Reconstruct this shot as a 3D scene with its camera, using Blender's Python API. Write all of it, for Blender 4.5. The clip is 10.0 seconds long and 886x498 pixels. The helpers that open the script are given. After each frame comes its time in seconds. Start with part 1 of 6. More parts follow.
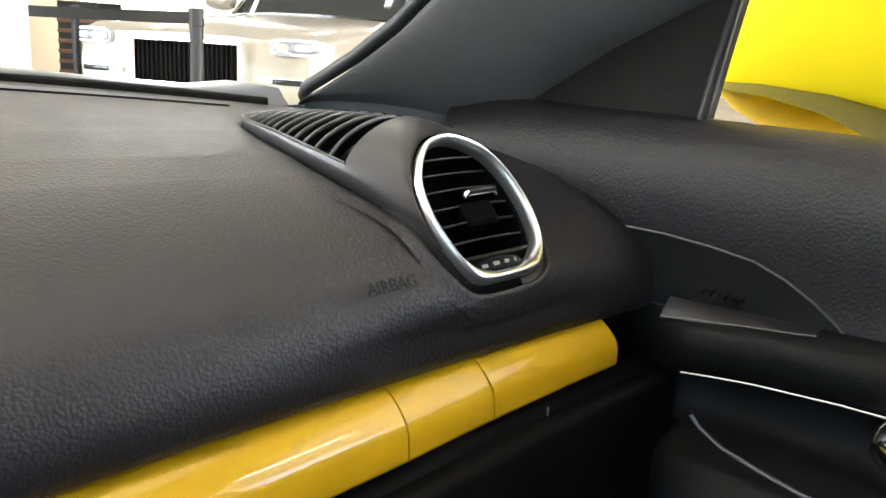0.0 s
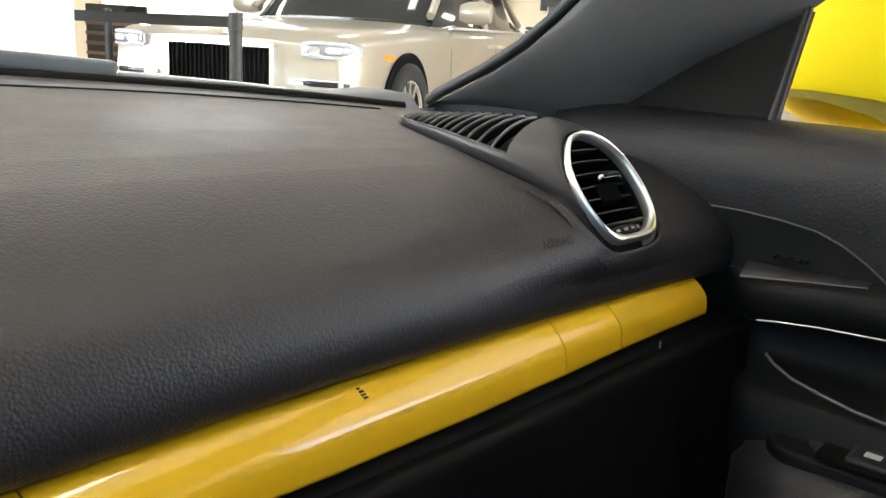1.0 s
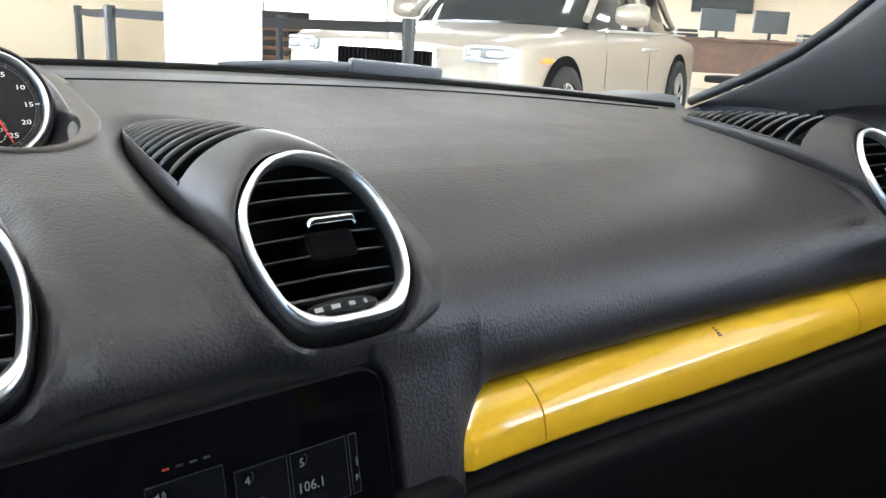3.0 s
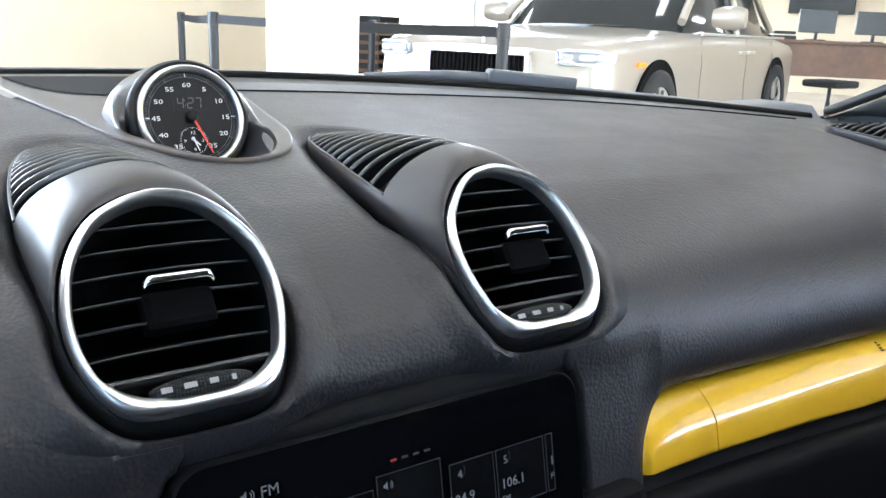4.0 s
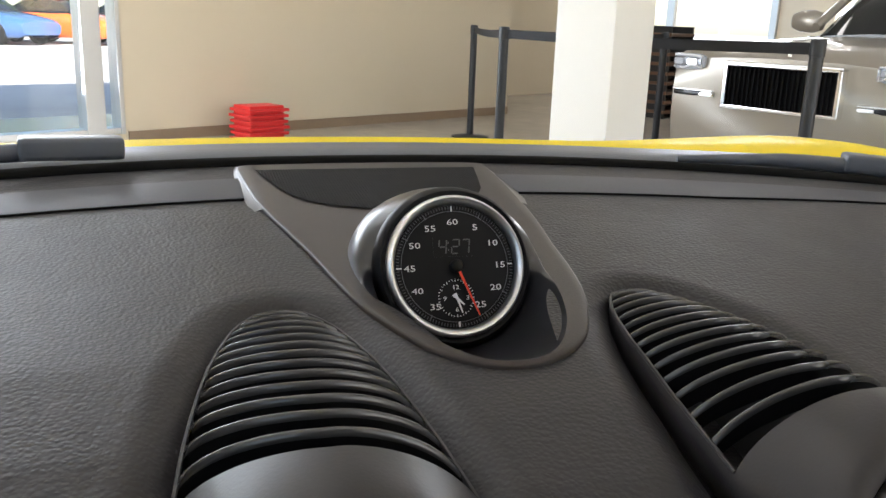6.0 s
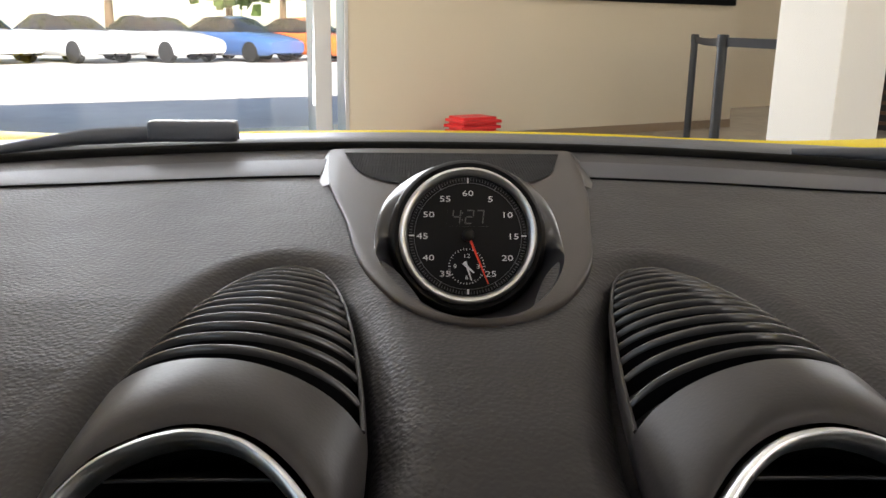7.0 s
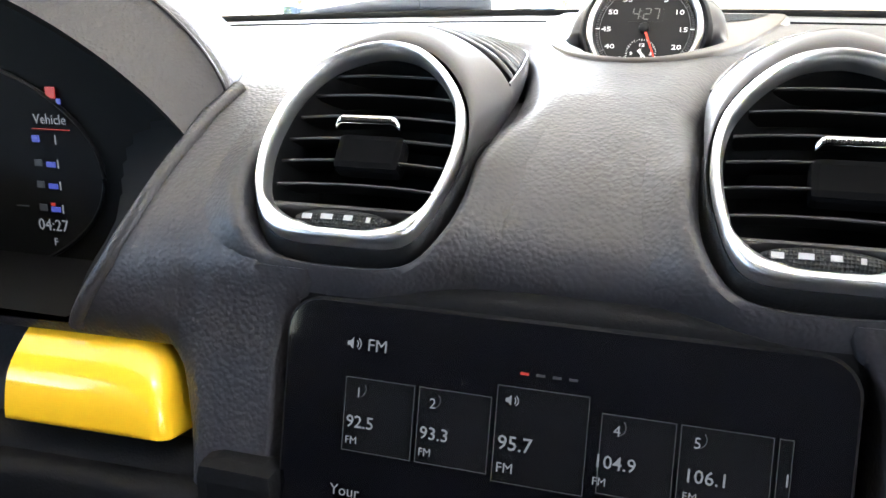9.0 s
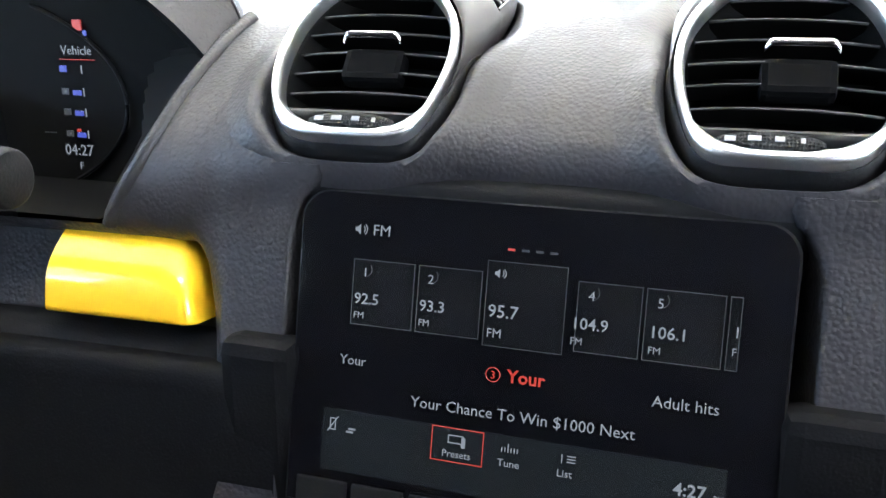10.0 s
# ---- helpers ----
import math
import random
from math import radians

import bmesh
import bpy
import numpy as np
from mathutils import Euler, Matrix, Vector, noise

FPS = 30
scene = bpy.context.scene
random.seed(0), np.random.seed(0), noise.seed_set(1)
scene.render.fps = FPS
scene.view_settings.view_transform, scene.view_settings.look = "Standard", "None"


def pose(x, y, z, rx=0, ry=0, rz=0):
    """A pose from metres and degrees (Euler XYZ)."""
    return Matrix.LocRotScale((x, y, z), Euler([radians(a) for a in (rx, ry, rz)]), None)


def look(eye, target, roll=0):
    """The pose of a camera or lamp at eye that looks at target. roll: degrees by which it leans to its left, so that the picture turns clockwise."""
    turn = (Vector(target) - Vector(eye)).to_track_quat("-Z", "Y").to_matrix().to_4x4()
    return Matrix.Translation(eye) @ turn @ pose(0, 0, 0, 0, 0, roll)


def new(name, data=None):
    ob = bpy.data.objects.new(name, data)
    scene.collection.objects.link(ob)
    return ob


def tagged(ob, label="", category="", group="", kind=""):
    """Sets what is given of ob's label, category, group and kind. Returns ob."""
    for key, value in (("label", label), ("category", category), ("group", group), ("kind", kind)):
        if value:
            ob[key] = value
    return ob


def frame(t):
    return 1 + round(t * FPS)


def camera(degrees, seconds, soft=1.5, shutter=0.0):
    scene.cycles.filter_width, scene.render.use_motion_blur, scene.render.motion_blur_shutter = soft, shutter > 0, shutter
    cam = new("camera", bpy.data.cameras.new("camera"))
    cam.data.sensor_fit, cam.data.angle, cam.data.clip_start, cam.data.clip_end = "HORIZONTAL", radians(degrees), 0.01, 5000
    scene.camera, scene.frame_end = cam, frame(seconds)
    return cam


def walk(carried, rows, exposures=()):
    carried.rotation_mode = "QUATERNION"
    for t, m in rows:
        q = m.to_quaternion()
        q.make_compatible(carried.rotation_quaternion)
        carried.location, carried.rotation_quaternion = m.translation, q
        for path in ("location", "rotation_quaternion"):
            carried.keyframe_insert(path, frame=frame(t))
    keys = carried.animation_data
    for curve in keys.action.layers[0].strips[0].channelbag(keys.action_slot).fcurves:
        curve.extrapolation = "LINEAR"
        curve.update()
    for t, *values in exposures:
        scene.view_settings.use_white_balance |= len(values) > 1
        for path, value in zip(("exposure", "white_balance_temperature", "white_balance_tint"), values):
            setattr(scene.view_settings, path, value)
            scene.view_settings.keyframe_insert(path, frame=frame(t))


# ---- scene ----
cam = camera(55.5, 10.0)

PATH = [
    (0, (0.212, -0.467, 0.99), (1.737, 0.728, 0.494), 3.4),
    (0.5, (0.126, -0.484, 1.008), (1.644, 0.72, 0.514), 3.2),
    (1, (0.064, -0.485, 0.998), (1.569, 0.735, 0.501), 3.3),
    (1.5, (0.033, -0.466, 0.998), (1.501, 0.797, 0.498), 3.3),
    (2, (-0.034, -0.466, 0.995), (1.382, 0.855, 0.496), 3.1),
    (2.5, (-0.076, -0.468, 1.0), (1.278, 0.915, 0.497), 2.9),
    (2.7, (-0.09, -0.47, 1.0), (1.236, 0.94, 0.497), 2.9),
    (3.8, (-0.151, -0.475, 0.994), (1.022, 1.06, 0.478), 2.5),
    (4, (-0.158, -0.456, 1.004), (0.978, 1.109, 0.494), 2.5),
    (4.2, (-0.16, -0.434, 1.021), (0.929, 1.164, 0.51), 2.3),
    (4.5, (-0.158, -0.404, 1.045), (0.861, 1.239, 0.534), 2.2),
    (5, (-0.146, -0.349, 1.057), (0.758, 1.361, 0.548), 2.0),
    (5.5, (-0.13, -0.323, 1.052), (0.629, 1.456, 0.543), 1.6),
    (5.7, (-0.119, -0.312, 1.049), (0.565, 1.496, 0.534), 1.7),
    (6.8, (-0.044, -0.336, 1.038), (0.142, 1.589, 0.531), 1.7),
    (7, (-0.023, -0.345, 1.034), (0.044, 1.59, 0.532), 0.8),
    (7.5, (0.0075, -0.387, 1.0295), (-0.172, 1.540, 0.5265), 0.0),
    (8, (0.022, -0.412, 0.998), (-0.344, 1.489, 0.496), 0.6),
    (8.5, (0.034, -0.437, 0.974), (-0.491, 1.423, 0.461), 0.5),
    (9, (0.04, -0.455, 0.954), (-0.557, 1.38, 0.43), 0.4),
    (9.5, (0.05, -0.479, 0.935), (-0.574, 1.343, 0.396), 0.5),
    (10, (0.052, -0.496, 0.932), (-0.526, 1.337, 0.377), 0.4),
]
walk(cam, [(t, look(eye, target, roll)) for t, eye, target, roll in PATH],
     exposures=[(0, 3.15, 6600, 10), (0.4, 2.75, 6600, 10), (1, 2.88, 6600, 10), (1.5, 3.0, 6550, 10), (2, 3.08, 6500, 10), (2.7, 3.16, 6150, 10), (3.8, 3.25, 5650, 11), (4.2, 2.96, 5650, 11), (4.7, 2.15, 6150, 11), (5.2, 1.92, 6200, 12),
                (5.7, 1.75, 6250, 13), (6.8, 1.42, 6800, 17), (7.5, 1.32, 6800, 16), (8, 1.72, 6800, 16), (8.5, 2.62, 6700, 17), (9, 4.15, 6200, 13), (9.5, 4.86, 6050, 10), (10, 4.55, 5950, 11)])

# ---- world, sun and large lights ----
ROOM = Matrix.Rotation(radians(28.6), 4, "Z")          # the showroom stands turned against the car

world = bpy.data.worlds.new("sky")
scene.world = world
world.use_nodes = True
wn = world.node_tree
sky = wn.nodes.new("ShaderNodeTexSky")
sky.sky_type, sky.sun_disc = "NISHITA", False
sky.sun_elevation, sky.sun_rotation = radians(38), radians(180 - 28.6 - 20)
wn.links.new(sky.outputs[0], wn.nodes["Background"].inputs[0])
wn.nodes["Background"].inputs[1].default_value = 0.15


def lamp(name, kind, m, energy, color=(1, 1, 1), size=(1, 1), spread=180):
    d = bpy.data.lights.new(name, kind)
    d.energy, d.color = energy, color
    if kind == "AREA":
        d.shape, d.size, d.size_y, d.spread = "RECTANGLE", size[0], size[1], radians(spread)
    ob = new(name, d)
    ob.matrix_world = m
    return ob


sun = lamp("sun", "SUN", ROOM @ look((-3, -10, 9), (0, 0, 0)), 5.0, (1, 0.95, 0.86))
sun.data.angle = radians(0.5)

# daylight of the glazed fronts: each lamp fills one window opening
lamp("daylight_front", "AREA", ROOM @ look((1.15, 6.45, 1.7), (1.15, 0, 1.2)), 88, (0.88, 0.94, 1), (3.2, 2.6))
lamp("daylight_side", "AREA", ROOM @ look((-6.9, 0.5, 2.0), (0, 0.5, 1.0)), 6, (0.66, 0.80, 1), (9, 3.2))
lamp("daylight_rear", "AREA", ROOM @ look((2.0, -6.9, 2.0), (2, 0, 1.0)), 9, (0.60, 0.77, 1), (9, 3.2))
lamp("daylight_far", "AREA", ROOM @ look((17, 8.2, 2.0), (12, 0, 1.0)), 150, (0.93, 0.97, 1), (5, 2.6))


# ---- materials ----
def mat(name, color, rough=0.5, metal=0.0, spec=0.5, coat=0.0, vary=0.0, scale=20.0, bump=0.0, bscale=60.0, kind="noise",
        emit=None, power=0.0, trans=0.0, ior=1.45, rvary=0.0, dist=0.001):
    m = bpy.data.materials.new(name)
    m.use_nodes = True
    nt = m.node_tree
    b = nt.nodes["Principled BSDF"]
    b.inputs["Base Color"].default_value = (*color, 1)
    b.inputs["Roughness"].default_value = rough
    b.inputs["Metallic"].default_value = metal
    b.inputs["Specular IOR Level"].default_value = spec
    b.inputs["Coat Weight"].default_value = coat
    b.inputs["Coat Roughness"].default_value = 0.04
    b.inputs["Transmission Weight"].default_value = trans
    b.inputs["IOR"].default_value = ior
    tc = nt.nodes.new("ShaderNodeTexCoord")
    if vary or rvary:
        n1 = nt.nodes.new("ShaderNodeTexNoise")
        n1.inputs["Scale"].default_value, n1.inputs["Detail"].default_value = scale, 6
        n2 = nt.nodes.new("ShaderNodeTexNoise")
        n2.inputs["Scale"].default_value, n2.inputs["Detail"].default_value = scale * 0.13, 3
        nt.links.new(tc.outputs["Object"], n1.inputs["Vector"])
        nt.links.new(tc.outputs["Object"], n2.inputs["Vector"])
        add = nt.nodes.new("ShaderNodeMath")
        add.operation = "ADD"
        nt.links.new(n1.outputs["Fac"], add.inputs[0])
        nt.links.new(n2.outputs["Fac"], add.inputs[1])
        if vary:
            r = nt.nodes.new("ShaderNodeMapRange")
            r.inputs["From Min"].default_value, r.inputs["From Max"].default_value = 0.6, 1.4
            r.inputs["To Min"].default_value, r.inputs["To Max"].default_value = 1 - vary, 1 + vary
            nt.links.new(add.outputs[0], r.inputs["Value"])
            mix = nt.nodes.new("ShaderNodeMix")
            mix.data_type, mix.blend_type = "RGBA", "MULTIPLY"
            mix.inputs["Factor"].default_value = 1
            mix.inputs["A"].default_value = (*color, 1)
            nt.links.new(r.outputs[0], mix.inputs["B"])
            nt.links.new(mix.outputs["Result"], b.inputs["Base Color"])
        if rvary:
            q = nt.nodes.new("ShaderNodeMapRange")
            q.inputs["From Min"].default_value, q.inputs["From Max"].default_value = 0.6, 1.4
            q.inputs["To Min"].default_value, q.inputs["To Max"].default_value = rough - rvary, rough + rvary
            nt.links.new(add.outputs[0], q.inputs["Value"])
            nt.links.new(q.outputs[0], b.inputs["Roughness"])
    if bump:
        bp = nt.nodes.new("ShaderNodeBump")
        bp.inputs["Strength"].default_value, bp.inputs["Distance"].default_value = bump, dist
        if kind == "leather":
            warp = nt.nodes.new("ShaderNodeTexNoise")
            warp.inputs["Scale"].default_value = bscale * 0.6
            nt.links.new(tc.outputs["Object"], warp.inputs["Vector"])
            vm = nt.nodes.new("ShaderNodeVectorMath")
            vm.operation = "MULTIPLY_ADD"
            vm.inputs[1].default_value = (0.9 / bscale,) * 3
            nt.links.new(warp.outputs["Color"], vm.inputs[0])
            nt.links.new(tc.outputs["Object"], vm.inputs[2])
            tex = nt.nodes.new("ShaderNodeTexVoronoi")
            tex.feature = "SMOOTH_F1"
            tex.inputs["Smoothness"].default_value = 0.5
            tex.inputs["Scale"].default_value = bscale
            nt.links.new(vm.outputs[0], tex.inputs["Vector"])
            inv = nt.nodes.new("ShaderNodeMath")
            inv.operation, inv.inputs[0].default_value = "SUBTRACT", 1.0
            nt.links.new(tex.outputs["Distance"], inv.inputs[1])
            nt.links.new(inv.outputs[0], bp.inputs["Height"])
        elif kind == "mesh":
            tex = nt.nodes.new("ShaderNodeTexVoronoi")
            tex.inputs["Scale"].default_value, tex.inputs["Randomness"].default_value = bscale, 0.0
            nt.links.new(tc.outputs["Object"], tex.inputs["Vector"])
            nt.links.new(tex.outputs["Distance"], bp.inputs["Height"])
        else:
            tex = nt.nodes.new("ShaderNodeTexNoise")
            tex.inputs["Scale"].default_value, tex.inputs["Detail"].default_value = bscale, 4
            nt.links.new(tc.outputs["Object"], tex.inputs["Vector"])
            nt.links.new(tex.outputs["Fac"], bp.inputs["Height"])
        nt.links.new(bp.outputs[0], b.inputs["Normal"])
    if emit:
        b.inputs["Emission Color"].default_value = (*emit, 1)
        b.inputs["Emission Strength"].default_value = power
    return m


LEATHER = mat("leather_black", (0.0240, 0.0226, 0.0256), 0.46, spec=0.48, vary=0.12, scale=40, bump=0.27, bscale=600, kind="leather", rvary=0.05)
PODSKIN = mat("satin_plastic", (0.0290, 0.0268, 0.0290), 0.40, spec=0.5, vary=0.08, scale=90, bump=0.06, bscale=900, rvary=0.04)
HARD = mat("hard_black_plastic", (0.0065, 0.0065, 0.007), 0.55, spec=0.28, vary=0.12, scale=60, bump=0.25, bscale=900, rvary=0.06)
BLACK = mat("matt_black", (0.004, 0.004, 0.004), 0.8, spec=0.12, vary=0.1)
# paler than the louvre bodies: light caught by the front edges, as colour
SLAT = mat("lit_louvre_black", (0.016, 0.016, 0.017), 0.32, vary=0.1, scale=80)
CHROME = mat("satin_chrome", (0.80, 0.81, 0.83), 0.34, 1.0, vary=0.04, scale=120, rvary=0.05)
POLISH = mat("polished_chrome", (0.85, 0.85, 0.86), 0.1, 1.0)
YELLOW = mat("yellow_lacquer", (0.85, 0.50, 0.012), 0.38, spec=0.3, coat=0.9, vary=0.02, scale=300)
RUBBER = mat("rubber", (0.015, 0.016, 0.018), 0.6, vary=0.15, bump=0.2, bscale=300)
COWL = mat("grey_cowl_plastic", (0.105, 0.116, 0.140), 0.42, vary=0.15, scale=30, bump=0.2, bscale=400)
FAIR = mat("gloss_fairing", (0.022, 0.023, 0.028), 0.28, spec=1.0, vary=0.05)
SATIN = mat("satin_grey_trim", (0.13, 0.13, 0.135), 0.32, 0.3, vary=0.06, scale=90)
# bluish base colour stands for the reflection along the windscreen
STRIPM = mat("blue_reflection_band", (0.028, 0.033, 0.050), 0.38, spec=0.55, vary=0.1, scale=50, bump=0.1, bscale=700)
PLATEM = mat("brown_black_plate", (0.034, 0.0262, 0.0230), 0.40, spec=0.5, vary=0.08, scale=60, bump=0.08, bscale=900)
# blacker than plain plastic: shade inside the vents and grilles, as colour
VOID = mat("shade_black_plastic", (0.0025, 0.0025, 0.0028), 0.7, spec=0.15, vary=0.1)
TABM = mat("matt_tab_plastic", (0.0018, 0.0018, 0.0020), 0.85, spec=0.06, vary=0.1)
KNURL = mat("knurled_black_plastic", (0.0045, 0.0045, 0.005), 0.55, spec=0.3, bump=0.8, bscale=900, kind="mesh")
LCD = mat("grey_lcd", (0.10, 0.105, 0.105), 0.5)
# the ribs' plastic made paler, for the light on their upper edges
RIBM = mat("lit_rib_plastic", (0.046, 0.046, 0.048), 0.26, spec=0.95, vary=0.06, scale=80)
STACKM = mat("dull_black_plastic", (0.0045, 0.0045, 0.005), 0.65, spec=0.13, vary=0.12, scale=60, bump=0.2, bscale=900)
GLOSS = mat("gloss_black_glass", (0.003, 0.003, 0.004), 0.06, spec=0.3)
DIAL = mat("dial_black", (0.004, 0.004, 0.005), 0.45, spec=0.25)
PRINT = mat("white_print", (0.75, 0.76, 0.78), 0.5)
PALEMARK = mat("pale_grey_print", (0.30, 0.30, 0.31), 0.6)
GREYPRINT = mat("grey_print", (0.13, 0.135, 0.15), 0.5)
NEEDLE = mat("red_needle", (0.75, 0.05, 0.02), 0.4)
SPEAKER = mat("speaker_mesh", (0.006, 0.006, 0.006), 0.75, spec=0.2, bump=0.9, bscale=620, kind="mesh", dist=0.001)
LIT_W = mat("screen_white", (0.02, 0.02, 0.02), 0.4, emit=(0.86, 0.93, 1.0), power=0.0125)
LIT_G = mat("screen_grey", (0.02, 0.02, 0.02), 0.4, emit=(0.6, 0.66, 0.7), power=0.0025)
LIT_R = mat("screen_red", (0.02, 0.005, 0.005), 0.4, emit=(1.0, 0.09, 0.06), power=0.025)
LIT_B = mat("screen_blue", (0.01, 0.01, 0.03), 0.4, emit=(0.15, 0.2, 0.9), power=0.025)
TILE = mat("screen_tile", (0.005, 0.005, 0.006), 0.15, emit=(0.5, 0.56, 0.6), power=0.00015)
BAR = mat("screen_bar", (0.006, 0.007, 0.008), 0.15, emit=(0.5, 0.6, 0.65), power=0.0006)
PLASTER = mat("cream_plaster", (0.70, 0.61, 0.465), 0.75, vary=0.04, scale=3, bump=0.05, bscale=60)
WHITEP = mat("white_paint", (0.80, 0.78, 0.73), 0.6, vary=0.02, scale=4)
FLOOR = mat("beige_floor", (0.42, 0.38, 0.33), 0.22, vary=0.06, scale=6, rvary=0.06)
CEIL = mat("ceiling_paint", (0.75, 0.74, 0.70), 0.8, vary=0.03, scale=3)
ALU = mat("aluminium", (0.55, 0.56, 0.57), 0.35, 0.9, vary=0.05, scale=40)
ASPHALT = mat("asphalt", (0.42, 0.41, 0.39), 0.85, vary=0.2, scale=4, bump=0.3, bscale=80)
POST = mat("black_powder_coat", (0.02, 0.021, 0.024), 0.45, vary=0.1)
BELT = mat("black_webbing", (0.018, 0.018, 0.020), 0.8, bump=0.4, bscale=500)
REDP = mat("red_plastic", (0.70, 0.03, 0.03), 0.4, vary=0.06)
WOODD = mat("brown_wood", (0.16, 0.085, 0.05), 0.4, vary=0.25, scale=12, rvary=0.05)
SCREENOFF = mat("dark_screen", (0.012, 0.013, 0.016), 0.2)
SILVER = mat("pearl_silver_paint", (0.36, 0.325, 0.275), 0.34, 0.45, coat=0.55, vary=0.02, scale=200)
DARKGLASS = mat("tinted_glass", (0.015, 0.018, 0.020), 0.06)
TYRE = mat("tyre", (0.018, 0.018, 0.018), 0.8, vary=0.1)
LAMPIN = mat("grey_lamp_reflector", (0.30, 0.31, 0.33), 0.25, 0.4)
LAMPG = mat("lamp_glass", (0.42, 0.45, 0.50), 0.08, spec=0.8)
RIM = mat("wheel_silver", (0.50, 0.48, 0.45), 0.32, 0.4)
AMBER = mat("amber_lens", (0.9, 0.20, 0.02), 0.25, emit=(1, 0.2, 0.02), power=0.125)
LEAF = mat("foliage", (0.10, 0.16, 0.03), 0.7, vary=0.4, scale=3)
BARK = mat("bark", (0.12, 0.08, 0.05), 0.9, vary=0.3)
PANEL = mat("light_panel", (0.8, 0.8, 0.8), 0.5, emit=(1.0, 0.97, 0.92), power=2.9)


# ---- mesh helpers ----
def mesh_ob(name, verts, faces, material, parent=None, label="", smooth=True):
    me = bpy.data.meshes.new(name)
    me.from_pydata([tuple(v) for v in verts], [], faces)
    me.materials.append(material)
    bm = bmesh.new()
    bm.from_mesh(me)
    bmesh.ops.remove_doubles(bm, verts=bm.verts, dist=1e-6)
    bmesh.ops.recalc_face_normals(bm, faces=bm.faces)
    bm.to_mesh(me)
    bm.free()
    if smooth:
        me.polygons.foreach_set("use_smooth", [True] * len(me.polygons))
        me.set_sharp_from_angle(angle=radians(50))
    ob = new(name, me)
    if parent:
        ob.parent = parent
    if label:
        tagged(ob, label)
    return ob


def part(name, bm, material, parent=None, label="", smooth=False):
    me = bpy.data.meshes.new(name)
    bmesh.ops.recalc_face_normals(bm, faces=bm.faces)
    bm.to_mesh(me)
    bm.free()
    me.materials.append(material)
    if smooth:
        me.polygons.foreach_set("use_smooth", [True] * len(me.polygons))
    ob = new(name, me)
    if parent:
        ob.parent = parent
    if label:
        tagged(ob, label)
    return ob


def thing(name, label, category, group="", kind="", m=None):
    ob = new(name)
    ob.empty_display_size = 0.05
    if m is not None:
        ob.matrix_world = m
    return tagged(ob, label, category, group, kind)


def grid(rows, close_u=False, close_v=False, skip=None):
    """Faces over equal rows of points; close_u joins each row's end to its start."""
    nv, nu = len(rows), len(rows[0])
    verts = [v for r in rows for v in r]
    faces = []
    for j in range(nv - (0 if close_v else 1)):
        for i in range(nu - (0 if close_u else 1)):
            a, b = j * nu + i, j * nu + (i + 1) % nu
            c, d = ((j + 1) % nv) * nu + (i + 1) % nu, ((j + 1) % nv) * nu + i
            if skip and skip(verts[a], verts[c]):
                continue
            faces.append((a, b, c, d))
    return verts, faces


def box(bm, lo, hi, bevel=0.0, m=None, seg=2):
    lo, hi = Vector(lo), Vector(hi)
    r = bmesh.ops.create_cube(bm, size=1)
    for v in r["verts"]:
        v.co = Vector(((lo[k] + hi[k]) / 2 + v.co[k] * (hi[k] - lo[k]) for k in range(3)))
    vs = r["verts"]
    if bevel:
        es = list({e for v in vs for e in v.link_edges})
        vs = bmesh.ops.bevel(bm, geom=es, offset=bevel, segments=seg, affect="EDGES", profile=0.6)["verts"]
    if m is not None:
        bmesh.ops.transform(bm, matrix=m, verts=list({v for v in vs}))
    return vs


def box_ob(name, lo, hi, material, parent=None, label="", bevel=0.0, m=None):
    bm = bmesh.new()
    box(bm, lo, hi, bevel)
    ob = part(name, bm, material, parent, label)
    if m is not None:
        ob.matrix_basis = m
    return ob


def tube(pts, radius, sides=8, closed=False):
    """Verts and faces of a tube along points; radius a number or one for each point."""
    pts = [Vector(p) for p in pts]
    n = len(pts)
    rs = radius if isinstance(radius, (list, tuple)) else [radius] * n
    rows = []
    for i, p in enumerate(pts):
        a = pts[(i - 1) % n] if closed or i else p
        b = pts[(i + 1) % n] if closed or i < n - 1 else p
        d = (b - a).normalized()
        s = d.cross(Vector((0, 0, 1)))
        if s.length < 1e-4:
            s = d.cross(Vector((0, 1, 0)))
        s.normalize()
        u = s.cross(d)
        rows.append([p + rs[i] * (math.cos(k * math.tau / sides) * s + math.sin(k * math.tau / sides) * u) for k in range(sides)])
    v, f = grid(rows, close_u=True, close_v=closed)
    if not closed:
        f.append(tuple(range(sides)))
        f.append(tuple((n - 1) * sides + k for k in range(sides)))
    return v, f


def tube_ob(name, pts, radius, material, parent=None, label="", sides=8, closed=False):
    v, f = tube(pts, radius, sides, closed)
    return mesh_ob(name, v, f, material, parent, label)


def lathe(profile, sides=32):
    """A turned body round z from (radius, z) pairs."""
    rows = [[(r * math.cos(k * math.tau / sides), r * math.sin(k * math.tau / sides), z) for k in range(sides)] for r, z in profile]
    return grid(rows, close_u=True)


def lathe_ob(name, profile, material, parent=None, label="", sides=32, m=None):
    v, f = lathe(profile, sides)
    ob = mesh_ob(name, v, f, material, parent, label)
    if m is not None:
        ob.matrix_basis = m
    return ob


